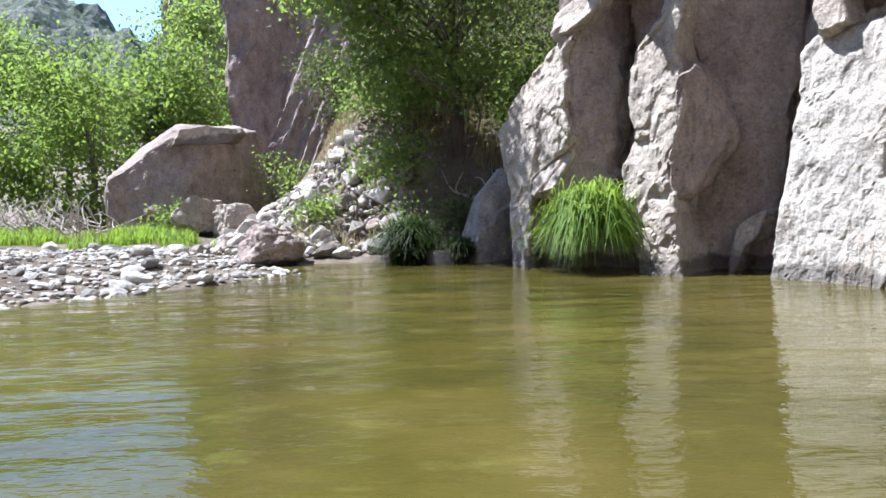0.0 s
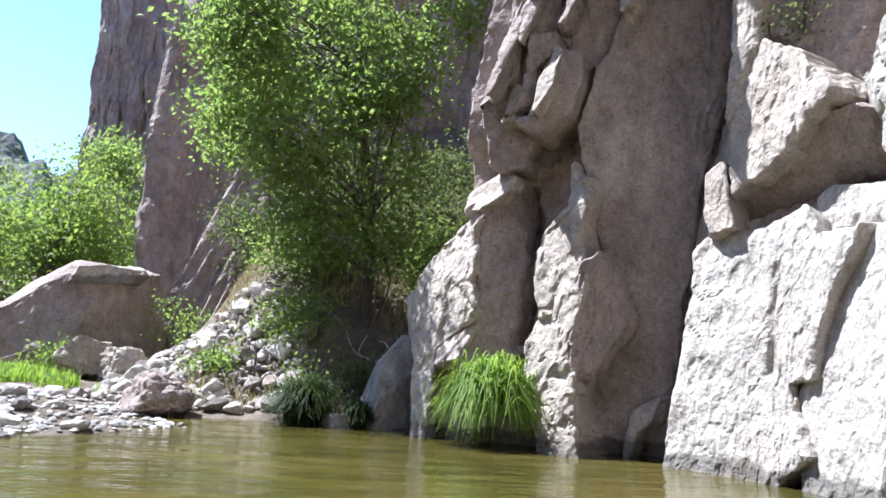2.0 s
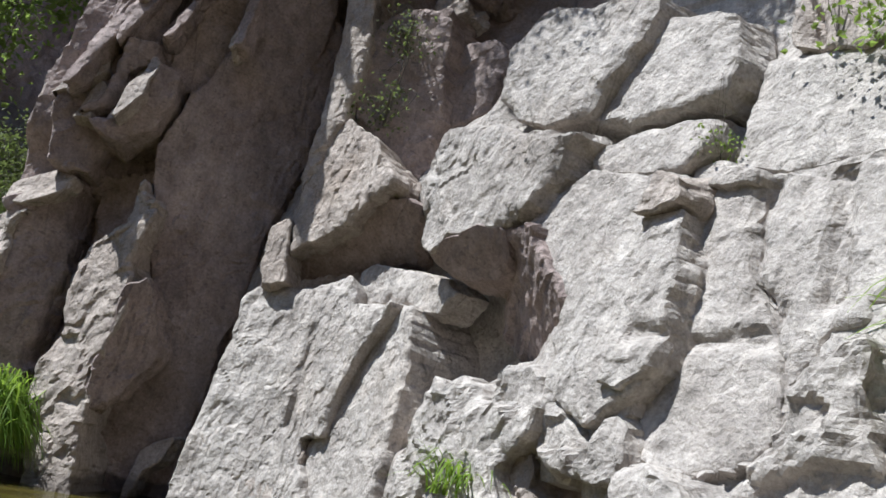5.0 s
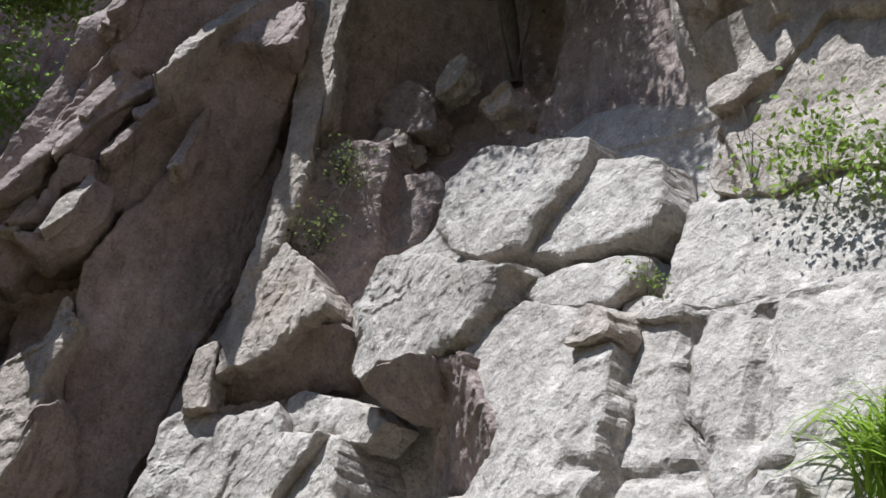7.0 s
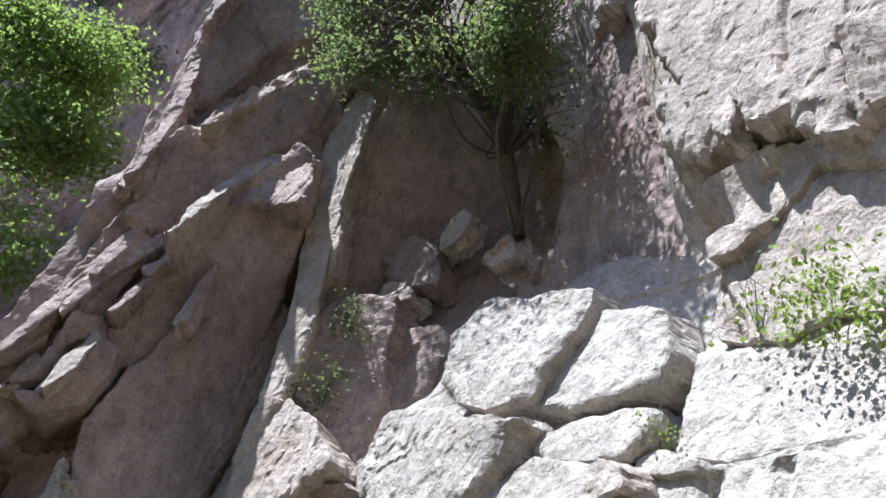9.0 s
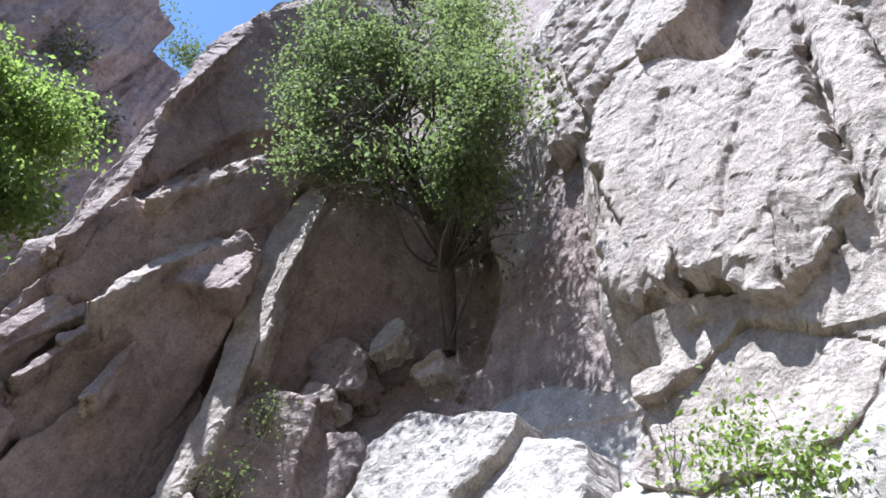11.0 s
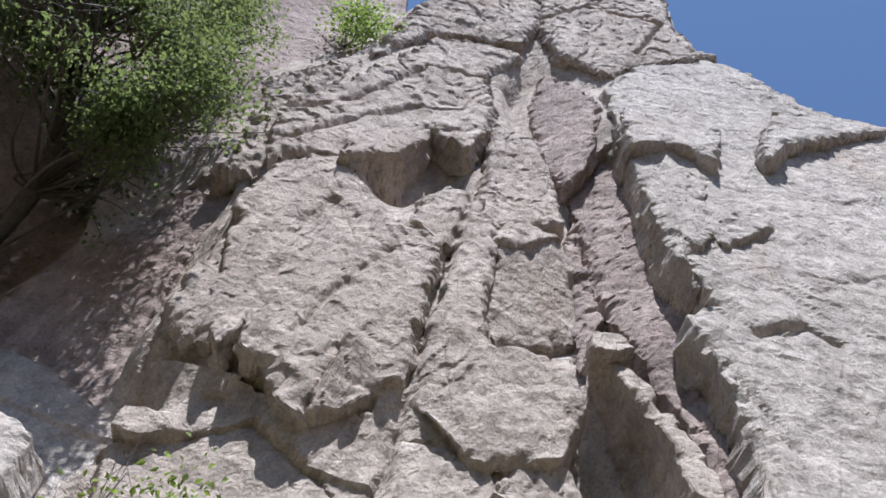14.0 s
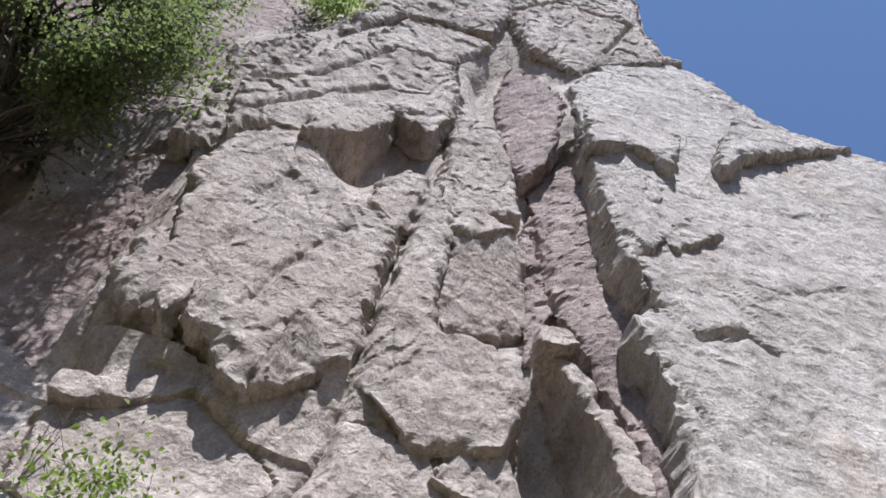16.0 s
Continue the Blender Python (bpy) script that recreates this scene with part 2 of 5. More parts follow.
def mesh_from(name, verts, faces, material, smooth=False):
    me = bpy.data.meshes.new(name)
    v, f = np.asarray(verts, np.float32), np.asarray(faces, np.int32)
    me.vertices.add(len(v))
    me.vertices.foreach_set("co", v.ravel())
    n = f.shape[1]
    me.loops.add(f.size)
    me.loops.foreach_set("vertex_index", f.ravel())
    me.polygons.add(len(f))
    me.polygons.foreach_set("loop_start", np.arange(0, f.size, n, dtype=np.int32))
    me.polygons.foreach_set("loop_total", np.full(len(f), n, np.int32))
    me.polygons.foreach_set("use_smooth", np.full(len(f), smooth, bool))
    me.materials.append(material)
    me.update()
    me.validate()
    return me


def grid_faces(nu, nv):
    k = np.arange(nu * nv).reshape(nu, nv)
    return np.stack([k[:-1, :-1], k[1:, :-1], k[1:, 1:], k[:-1, 1:]], -1).reshape(-1, 4)


def packed(verts, faces):
    """Drops the vertices that no face uses."""
    used = np.unique(faces)
    back = np.zeros(len(verts), np.int64)
    back[used] = np.arange(len(used))
    return verts[used], back[faces]


def part(name, mesh, parent, label=""):
    ob = new(name, mesh)
    ob.parent = parent
    if label:
        tagged(ob, label)
    return ob


# ---- the cliff ----
PLAN = [(-4.0, 13.6), (-1.6, 12.4), (0.4, 11.2), (1.9, 10.3), (3.6, 9.2), (5.0, 7.6), (5.3, 5.4), (4.9, 2.6), (4.6, -0.5), (4.3, -4.0), (3.6, -8.0), (2.0, -13.0)]


def spline(points, n=60):
    """Catmull-Rom curve through plan points."""
    p = np.array([points[0]] + list(points) + [points[-1]], float)
    out = []
    u = np.linspace(0, 1, n, endpoint=False)[:, None]
    for a, b, c, d in zip(p, p[1:], p[2:], p[3:]):
        out.append(0.5 * (2 * b + (c - a) * u + (2 * a - 5 * b + 4 * c - d) * u ** 2 + (3 * b - a - 3 * c + d) * u ** 3))
    return np.vstack(out + [p[-1:]])


CURVE = spline(PLAN)
ARC = np.r_[0, np.cumsum(np.hypot(*np.diff(CURVE, axis=0).T))]
TANG = np.gradient(CURVE, axis=0)
TANG /= np.hypot(TANG[:, 0], TANG[:, 1])[:, None]


def lean(s, z):
    """How far the wall has drawn back from its foot at height z."""
    a = np.interp(s, [12.5, 16], [0.10, 0.24])
    return a * np.clip(z, -2, 5.5) + 0.03 * np.clip(z - 5.5, 0, 9)


def wall_point(s, z, d=0.0):
    """The place on the cliff at s metres along its foot and z up, d metres proud of it."""
    s, z = np.broadcast_arrays(np.asarray(s, float), np.asarray(z, float))
    x, y = np.interp(s, ARC, CURVE[:, 0]), np.interp(s, ARC, CURVE[:, 1])
    tx, ty = np.interp(s, ARC, TANG[:, 0]), np.interp(s, ARC, TANG[:, 1])
    k = 1 / np.maximum(np.hypot(tx, ty), 1e-6)
    out = d - lean(s, z)
    return np.stack([x + ty * k * out, y - tx * k * out, z + 0 * x], -1)


LEFT_Z, LEFT_S = [-1, 1, 2, 3.2, 4.8, 6, 7.4, 10.5, 15.5, 22, 40], [5.85, 5.8, 5.85, 6.2, 6.25, 6.4, 6.6, 6.6, 6.7, 8.5, 11]
TOP_S, TOP_Z = [4, 5.75, 6.7, 8, 10.5, 12.7, 13.3, 13.9, 14.0, 14.4, 16.8, 19.2, 20.3, 20.8, 22.5, 23.2, 24.5, 26, 28, 32], [11, 13.8, 16.2, 19, 22, 25.5, 24, 22.5, 26, 31, 34.5, 32, 31.3, 25.2, 23, 21, 19.6, 18.8, 17.8, 16]


def rough_depth(s, z, amount, seed, size=1.0):
    """Relief of broken rock: slight swells, facets, and thin scales that have split off."""
    s, z = s / size, z / size
    p = np.stack([s, z, 0 * s + seed * 3.7], -1).reshape(-1, 3)
    k = min(amount, 2.6)
    d = fbm(p * np.array([0.9, 0.6, 1]), 3, seed, 0.5).reshape(s.shape) * 0.03
    bend = fbm(p * np.array([2.1, 1.6, 1]) + 11, 3, seed + 3, 0.5).reshape(s.shape) * 0.12
    d = d + k * (chisel(s + 0.25 * z + bend, z * 0.8 - bend, 0.5, seed, 0.9) * 0.075 + chisel(s + bend, z * 0.8 + bend, 0.19, seed + 9, 1.0) * 0.10)
    if k > 1.35:
        d = d + (k - 1.2) * chisel(s - 0.3 * z + 2 * bend, z + bend, 0.42, seed + 15, 1.2) * 0.3
    t = 2.6 * fbm(p * np.array([0.9, 0.5, 1]) + 40, 5, seed + 5, 0.55).reshape(s.shape)
    f = t - np.floor(t)
    d = d + 0.022 * min(k, 1.5) * (np.clip(f * 7, 0, 1) - f)
    d = d + 0.007 * fbm(p * 7.0, 3, seed + 7, 0.6).reshape(s.shape)
    return d * size


PLATES = []


def slab(kind, d, gs, gz, edge, tone, rough, outline):
    """Notes a plate of rock that stands proud of the cliff by d metres, turned by gs along it and gz up it; "hollow": a niche."""
    PLATES.append((kind, d, gs, gz, edge, tone, rough, outline, np.mean(outline, axis=0)))


def front_of(plate, s, z):
    return plate[1] + plate[2] * (s - plate[8][0]) + plate[3] * (z - plate[8][1])


# low tones on undersides, recesses and averted faces also paint in their shade
slab("plate", 0.27, -0.5, 0.02, 0.05, 0.15, 1.1, [(6.35, 3.02), (6.92, 3.59), (7.09, 3.37), (7.15, 2.20), (7.13, 1.29), (7.02, 0.92), (6.47, 0.88), (6.14, 0.94), (6.56, 1.55), (6.53, 2.15), (6.52, 2.76)])
slab("plate", 0.30, 0.5, -0.05, 0.12, 0.45, 1.6, [(5.29, 1.82), (5.74, 2.41), (6.30, 2.89), (6.71, 3.00), (6.57, 2.75), (6.57, 2.13), (6.68, 1.64), (6.04, 1.14), (6.07, 0.79), (6.03, -0.64), (5.80, -0.67), (5.59, 0.91)])
slab("plate", 0.40, 0.3, -0.5, 0.05, 0.5, 0.8, [(6.33, 3.01), (6.30, 3.30), (6.79, 3.59), (7.01, 3.49), (6.93, 3.27), (6.54, 2.99)])
slab("plate", 0.38, 0.4, -0.5, 0.06, 0.5, 0.9, [(6.08, 0.90), (6.04, 1.16), (6.52, 1.67), (6.67, 1.46), (6.45, 1.04)])
slab("plate", 0.62, 0.5, -0.05, 0.08, 0.45, 1.9, [(7.73, 4.19), (7.85, 3.87), (7.93, 3.33), (8.08, 3.34), (8.06, 2.96), (8.07, 2.32), (8.13, 1.91), (8.06, 1.24), (8.12, 0.68), (8.36, -0.45), (7.71, -0.48), (7.30, 0.99), (7.42, 1.68), (7.27, 2.23), (7.43, 2.76), (7.79, 3.09), (7.73, 3.63)])
slab("plate", 0.62, -0.75, 0.1, 0.06, 0.2, 1.6, [(8.03, 2.26), (8.26, 2.40), (8.46, 2.02), (8.55, 1.54), (8.29, 1.10), (8.06, 0.86), (8.01, 1.23), (8.05, 1.77)])
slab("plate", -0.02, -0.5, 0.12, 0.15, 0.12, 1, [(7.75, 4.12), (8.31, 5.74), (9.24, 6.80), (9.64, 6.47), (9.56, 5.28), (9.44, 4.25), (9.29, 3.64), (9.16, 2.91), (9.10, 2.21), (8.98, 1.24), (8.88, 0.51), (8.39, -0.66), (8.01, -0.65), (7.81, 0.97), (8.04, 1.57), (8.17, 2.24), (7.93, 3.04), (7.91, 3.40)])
slab("plate", 0.12, 0.1, -0.3, 0.03, 0.5, 1, [(8.49, -0.55), (8.50, -0.36), (8.58, 0.48), (8.88, 0.69), (8.83, 0.51), (8.65, 0.30), (8.56, -0.48)])
slab("plate", 0.50, -0.4, 0.1, 0.05, 0.2, 1.1, [(6.59, 4.23), (6.71, 3.58), (7.11, 3.56), (7.21, 3.93), (7.62, 4.08), (7.96, 5.03), (8.21, 6.01), (7.45, 6.42), (6.96, 6.06), (6.77, 5.40), (6.62, 4.51)])
# small facets in a lighter tone than their plate, painted as sunlit
slab("plate", 0.74, 0.3, -0.25, 0.02, 0.5, 0.8, [(6.53, 4.41), (6.62, 4.70), (7.03, 5.07), (7.07, 4.86), (6.79, 4.54)])
slab("plate", 0.74, 0.3, -0.25, 0.02, 0.5, 0.8, [(6.87, 4.13), (7.06, 4.16), (7.11, 4.64), (7.01, 4.77)])
slab("plate", 0.74, 0.3, -0.25, 0.02, 0.5, 0.8, [(7.26, 4.14), (7.43, 4.33), (7.51, 5.15), (7.39, 5.03)])
slab("plate", 0.25, -0.45, 0.25, 0.1, 0.15, 1.1, [(6.58, 3.95), (6.58, 4.99), (7.11, 7.07), (8.35, 10.02), (9.40, 10.99), (9.51, 8.45), (9.40, 6.39), (8.40, 4.29), (7.31, 3.68)])
slab("plate", 0.85, -0.45, 0.2, 0.04, 0.25, 0.9, [(7.20, 6.83), (7.26, 7.18), (7.39, 7.90), (7.60, 8.47), (7.92, 9.04), (8.41, 9.69), (8.80, 10.47), (9.26, 10.02), (9.18, 9.44), (8.71, 8.75), (8.32, 8.04), (8.04, 7.49), (7.87, 6.90), (7.47, 6.74)])
slab("plate", 0.50, -0.4, 0.27, 0.04, 0.2, 1, [(7.49, 5.40), (7.54, 5.66), (7.81, 6.43), (8.09, 7.37), (8.39, 7.88), (8.82, 8.51), (9.11, 9.02), (9.49, 8.82), (9.50, 7.84), (9.48, 6.88), (9.42, 6.26), (9.30, 5.57), (9.26, 4.83), (8.63, 4.37), (7.95, 5.00), (7.68, 4.79)])
slab("plate", 0.80, -0.45, 0.2, 0.04, 0.25, 1, [(6.64, 4.51), (6.80, 5.15), (7.19, 6.11), (7.47, 6.71), (7.76, 6.69), (7.52, 5.71), (7.47, 5.45), (7.06, 5.30), (6.83, 4.82)])
slab("plate", 0.86, -0.45, 0.2, 0.03, 0.25, 0.9, [(6.94, 4.20), (7.14, 4.47), (7.17, 4.96), (7.24, 5.27), (7.56, 5.36), (7.58, 5.16), (7.32, 4.88), (7.24, 4.39)])
slab("plate", 0.95, 0.2, -0.3, 0.02, 0.52, 0.6, [(7.40, 4.17), (7.42, 4.62), (7.56, 5.14), (7.64, 5.06), (7.58, 4.55)])
slab("plate", 0.80, -0.45, 0.15, 0.04, 0.15, 0.8, [(7.34, 4.22), (7.53, 4.60), (7.64, 5.07), (7.88, 5.03), (7.91, 4.65), (7.76, 4.24), (7.37, 3.95), (7.08, 4.09)])
slab("plate", 0.78, 0.3, -0.3, 0.03, 0.4, 0.8, [(8.48, 5.48), (8.48, 6.09), (8.57, 6.67), (8.58, 6.47), (8.56, 5.96)])
slab("plate", 1.00, 0.4, -0.5, 0.03, 0.5, 1.1, [(8.04, 6.15), (8.13, 7.32), (8.32, 8.08), (8.63, 9.00), (8.86, 9.70), (8.79, 8.54), (8.49, 7.64), (8.31, 7.00)])
slab("plate", 0.85, -0.45, 0.2, 0.05, 0.25, 1, [(6.99, 7.43), (7.15, 8.14), (7.51, 8.59), (8.09, 9.71), (8.77, 10.74), (9.37, 11.65), (9.91, 11.31), (9.14, 10.10), (8.99, 9.50), (8.44, 8.45), (7.96, 7.64), (7.32, 7.01)])
slab("plate", 1.00, 0.1, -0.3, 0.04, 0.5, 1, [(7.62, 8.33), (8.02, 9.24), (8.39, 10.44), (9.03, 11.50), (8.83, 10.62), (8.35, 9.59), (7.91, 8.65)])
slab("plate", 0.50, -0.2, 0.1, 0.2, 0.2, 0.9, [(6.65, 8.06), (6.77, 9.82), (6.68, 11.57), (6.70, 12.64), (7.10, 14.66), (7.51, 15.54), (8.51, 17.32), (9.33, 13.28), (8.75, 12.33), (8.01, 11.53), (7.64, 10.29), (6.99, 9.06)])
slab("plate", 0.90, 0.25, -0.25, 0.02, 0.33, 1, [(6.78, 4.42), (6.86, 5.14), (7.12, 6.25), (7.36, 6.91), (7.47, 6.79), (7.26, 6.00), (7.00, 5.07), (6.83, 4.46)])
slab("plate", 0.90, 0.25, -0.25, 0.02, 0.33, 1, [(7.11, 5.12), (7.09, 5.71), (7.33, 6.29), (7.75, 6.83), (7.82, 6.59), (7.46, 6.07), (7.29, 5.58)])
slab("plate", 0.90, 0.25, -0.25, 0.02, 0.33, 1, [(6.96, 7.26), (6.98, 7.93), (7.13, 8.59), (7.25, 8.84), (7.33, 8.31), (7.20, 7.77), (7.13, 7.20)])
slab("plate", 0.90, 0.25, -0.25, 0.02, 0.33, 1, [(7.46, 8.32), (7.67, 9.15), (7.99, 9.67), (8.33, 9.92), (8.50, 10.15), (8.15, 9.31), (7.82, 8.83)])
slab("plate", 0.90, 0.25, -0.25, 0.02, 0.33, 1, [(7.63, 5.40), (7.75, 5.84), (7.97, 6.48), (7.99, 6.33), (7.84, 5.75), (7.72, 5.42)])
slab("plate", 0.90, 0.25, -0.25, 0.02, 0.33, 1, [(8.22, 7.25), (8.54, 7.68), (8.85, 8.33), (9.15, 9.09), (9.40, 8.85), (9.61, 7.63), (9.28, 7.57), (8.83, 7.63)])
slab("plate", 0.90, 0.25, -0.25, 0.02, 0.33, 1, [(7.20, 5.83), (7.26, 6.45), (7.41, 6.88), (7.51, 6.80), (7.41, 6.32), (7.29, 5.81)])
slab("plate", 0.90, 0.25, -0.25, 0.02, 0.33, 1, [(7.09, 7.25), (7.12, 8.37), (6.94, 9.72), (6.73, 11.56), (7.13, 9.84), (7.26, 8.42), (7.22, 7.42)])
slab("plate", 0.90, 0.25, -0.25, 0.02, 0.33, 1, [(7.74, 6.15), (8.00, 6.50), (8.11, 6.42), (7.89, 6.02)])
slab("plate", 0.90, 0.25, -0.25, 0.02, 0.33, 1, [(7.17, 10.25), (6.92, 12.02), (6.87, 14.16), (6.95, 15.68), (7.16, 14.01), (7.16, 11.91)])
slab("plate", 0.90, 0.25, -0.25, 0.02, 0.33, 1, [(8.52, 5.48), (8.53, 6.12), (8.64, 6.65), (8.64, 6.15), (8.63, 5.51)])
slab("plate", 0.55, 0.3, 0, 0.06, 0.4, 0.9, [(9.58, 2.62), (9.74, 3.64), (9.75, 5.16), (9.74, 6.24), (9.46, 8.31), (9.35, 9.77), (9.62, 10.80), (9.98, 10.47), (9.98, 8.27), (10.06, 6.99), (10.18, 5.77), (10.06, 4.78), (9.79, 3.94), (9.75, 3.42)])
slab("plate", 0.55, 0.3, 0, 0.06, 0.4, 0.9, [(9.97, 7.71), (9.68, 9.16), (9.52, 10.14), (9.93, 10.55), (9.94, 9.59), (9.96, 8.53), (10.14, 7.28), (10.14, 6.68)])
slab("plate", 0.72, 0.3, -0.05, 0.05, 0.45, 1.3, [(9.85, 3.02), (9.74, 3.68), (9.83, 4.47), (10.13, 4.89), (10.74, 4.49), (11.29, 3.92), (11.00, 3.74), (10.72, 3.57), (10.62, 3.44)])
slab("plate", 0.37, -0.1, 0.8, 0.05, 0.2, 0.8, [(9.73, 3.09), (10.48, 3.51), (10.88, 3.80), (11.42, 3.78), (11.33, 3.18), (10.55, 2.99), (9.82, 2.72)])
slab("plate", 0.62, 0.3, -0.1, 0.05, 0.55, 1, [(9.56, 2.75), (9.50, 3.31), (9.74, 3.50), (9.87, 2.99), (9.93, 2.63), (9.64, 2.62)])
slab("plate", 0.20, -0.5, 0.1, 0.15, 0.2, 1.4, [(10.08, 4.94), (10.08, 6.11), (10.39, 6.69), (10.99, 6.84), (11.04, 5.35), (10.95, 4.40), (10.89, 4.01), (10.66, 4.26), (10.44, 4.74)])
slab("hollow", -0.55, -0.4, 0.2, 0.3, 0.15, 0.5, [(9.81, 7.56), (9.75, 9.07), (9.86, 10.86), (10.17, 11.79), (11.22, 12.25), (11.67, 10.01), (11.98, 8.98), (11.87, 7.79), (11.44, 7.54), (11.04, 7.25), (10.68, 6.92), (10.34, 6.41), (10.00, 6.74)])
slab("plate", -0.50, -0.8, 0.26, 0.05, 0.12, 0.7, [(9.89, 7.37), (9.88, 8.73), (10.04, 10.29), (10.39, 11.11), (11.43, 11.75), (11.54, 10.30), (11.73, 9.49), (11.64, 8.20), (11.32, 7.76), (10.99, 7.35), (10.67, 6.94), (10.35, 6.38), (10.05, 6.64)])
slab("hollow", -0.50, -0.6, 0.1, 0.3, 0.15, 0.5, [(10.33, 5.67), (10.59, 7.15), (11.47, 7.21), (11.19, 6.69), (11.07, 5.77), (10.72, 5.31)])
slab("plate", 0.00, 0.3, -0.2, 0.05, 0.4, 1.8, [(9.97, 6.86), (10.17, 7.15), (10.53, 6.70), (10.66, 5.92), (10.50, 5.74), (10.24, 6.07)])
slab("plate", -0.10, 0.2, -0.1, 0.05, 0.4, 1.6, [(10.55, 6.74), (10.66, 7.21), (10.92, 7.16), (11.11, 6.79), (10.84, 6.73)])
slab("plate", -0.30, 0.1, -0.1, 0.05, 0.3, 1.6, [(10.54, 7.30), (10.49, 8.01), (10.77, 8.25), (11.11, 7.96), (11.24, 7.20), (10.90, 7.22)])
slab("plate", -0.20, 0.3, -0.1, 0.03, 0.65, 1.2, [(11.17, 7.81), (11.16, 8.04), (11.22, 8.54), (11.37, 8.63), (11.53, 8.42), (11.54, 8.09), (11.40, 7.85)])
slab("plate", -0.20, 0.2, -0.2, 0.03, 0.5, 2.2, [(11.85, 7.48), (12.02, 7.56), (12.19, 7.79), (12.39, 7.47), (12.35, 7.25), (12.04, 7.30)])
slab("plate", -0.30, -0.1, 0.1, 0.1, 0.15, 1.6, [(10.21, 5.63), (10.62, 6.31), (11.39, 6.57), (11.58, 6.20), (11.41, 5.38), (10.93, 5.21), (10.82, 4.47), (10.88, 3.50), (10.69, 3.33), (10.42, 4.17)])
slab("plate", 0.72, 0.2, -0.08, 0.03, 0.68, 1, [(9.12, -0.53), (9.22, 0.44), (9.29, 1.08), (9.41, 1.91), (9.39, 2.46), (9.70, 2.65), (10.06, 2.57), (10.82, 2.83), (11.07, 2.44), (11.80, 2.46), (11.46, 1.93), (11.28, 1.43), (11.20, 1.04), (10.87, 0.97), (10.91, 0.69), (11.39, 0.32), (9.88, -0.48)])
slab("plate", 0.82, 0.12, -0.08, 0.03, 0.68, 0.7, [(11.58, 2.49), (11.98, 2.46), (12.22, 1.98), (12.31, 1.40), (12.40, 0.86), (12.53, -0.34), (11.24, -0.39), (10.91, 0.52), (10.90, 0.92), (11.11, 1.14), (11.36, 1.86)])
slab("plate", 0.52, 0.1, -0.05, 0.03, 0.62, 0.8, [(10.83, 2.52), (10.78, 2.93), (10.96, 3.03), (11.64, 2.94), (12.21, 2.82), (12.49, 2.64), (12.31, 2.40), (11.72, 2.53), (11.32, 2.58)])
slab("plate", 0.78, 0.2, -0.15, 0.03, 0.5, 1.3, [(9.87, -0.47), (9.93, 0.56), (10.56, 0.94), (10.91, 0.81), (10.99, 0.52), (10.70, -0.40)])
slab("hollow", -0.25, 0, 0, 0.1, 0.4, 0.6, [(11.20, 2.59), (11.49, 2.57), (11.82, 2.99), (12.22, 2.95), (12.46, 2.23), (12.47, 2.05), (12.33, 1.73), (11.99, 1.96), (11.60, 1.60), (11.36, 0.60), (11.27, -0.45), (11.19, 1.22)])
slab("plate", 1.02, 0.08, 0, 0.05, 0.6, 1.25, [(11.77, 3.85), (11.97, 4.24), (11.97, 4.48), (12.68, 4.37), (13.29, 4.18), (14.01, 4.11), (13.89, 3.87), (13.80, 3.66), (13.68, 3.38), (13.34, 3.20), (12.92, 3.13), (12.62, 3.16), (12.36, 3.00), (12.09, 3.10), (12.08, 3.49)])
slab("plate", 0.85, -0.05, 0.85, 0.05, 0.3, 1, [(12.27, 3.01), (12.65, 3.13), (13.36, 3.21), (13.27, 2.91), (13.10, 2.75), (12.60, 2.74), (12.33, 2.87)])
slab("plate", 0.70, -0.9, 0.1, 0.05, 0.3, 0.8, [(13.50, 4.41), (13.52, 4.55), (13.46, 4.08), (13.39, 3.73), (13.41, 3.37), (13.49, 3.17), (13.42, 3.50), (13.44, 3.83)])
slab("plate", 0.90, -0.05, -0.06, 0.06, 0.62, 0.7, [(12.70, 4.77), (12.63, 5.36), (12.83, 5.74), (13.41, 5.75), (14.24, 5.68), (14.27, 5.36), (14.06, 4.79), (13.86, 4.36), (13.44, 4.27), (13.04, 4.42)])
slab("plate", 0.66, -0.05, -0.06, 0.05, 0.68, 0.7, [(13.84, 4.19), (13.87, 4.86), (14.27, 5.46), (14.93, 5.33), (15.13, 4.62), (15.10, 4.44), (15.02, 4.27), (14.60, 4.26)])
slab("plate", 0.70, -0.05, -0.06, 0.05, 0.68, 0.7, [(13.82, 4.12), (14.61, 4.22), (15.03, 4.23), (15.05, 3.84), (14.90, 3.63), (14.56, 3.63), (13.96, 3.78)])
slab("plate", 0.90, -0.05, -0.08, 0.05, 0.75, 0.7, [(13.56, 3.20), (13.68, 3.40), (14.05, 3.73), (14.68, 3.58), (15.04, 3.51), (15.13, 3.19), (15.29, 2.60), (15.35, 2.15), (15.35, 1.86), (15.26, 1.72), (15.05, 1.54), (14.96, 1.37), (14.47, 1.69), (14.34, 2.08), (14.31, 2.48), (13.96, 2.76)])
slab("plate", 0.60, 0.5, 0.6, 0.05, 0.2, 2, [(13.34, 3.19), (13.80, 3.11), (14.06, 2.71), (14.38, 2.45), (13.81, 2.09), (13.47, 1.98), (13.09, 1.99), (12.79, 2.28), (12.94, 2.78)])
slab("plate", 0.94, -0.2, -0.1, 0.04, 0.35, 1.2, [(14.90, 3.13), (14.93, 3.37), (14.95, 3.48), (15.15, 3.41), (15.19, 3.20), (15.05, 3.10)])
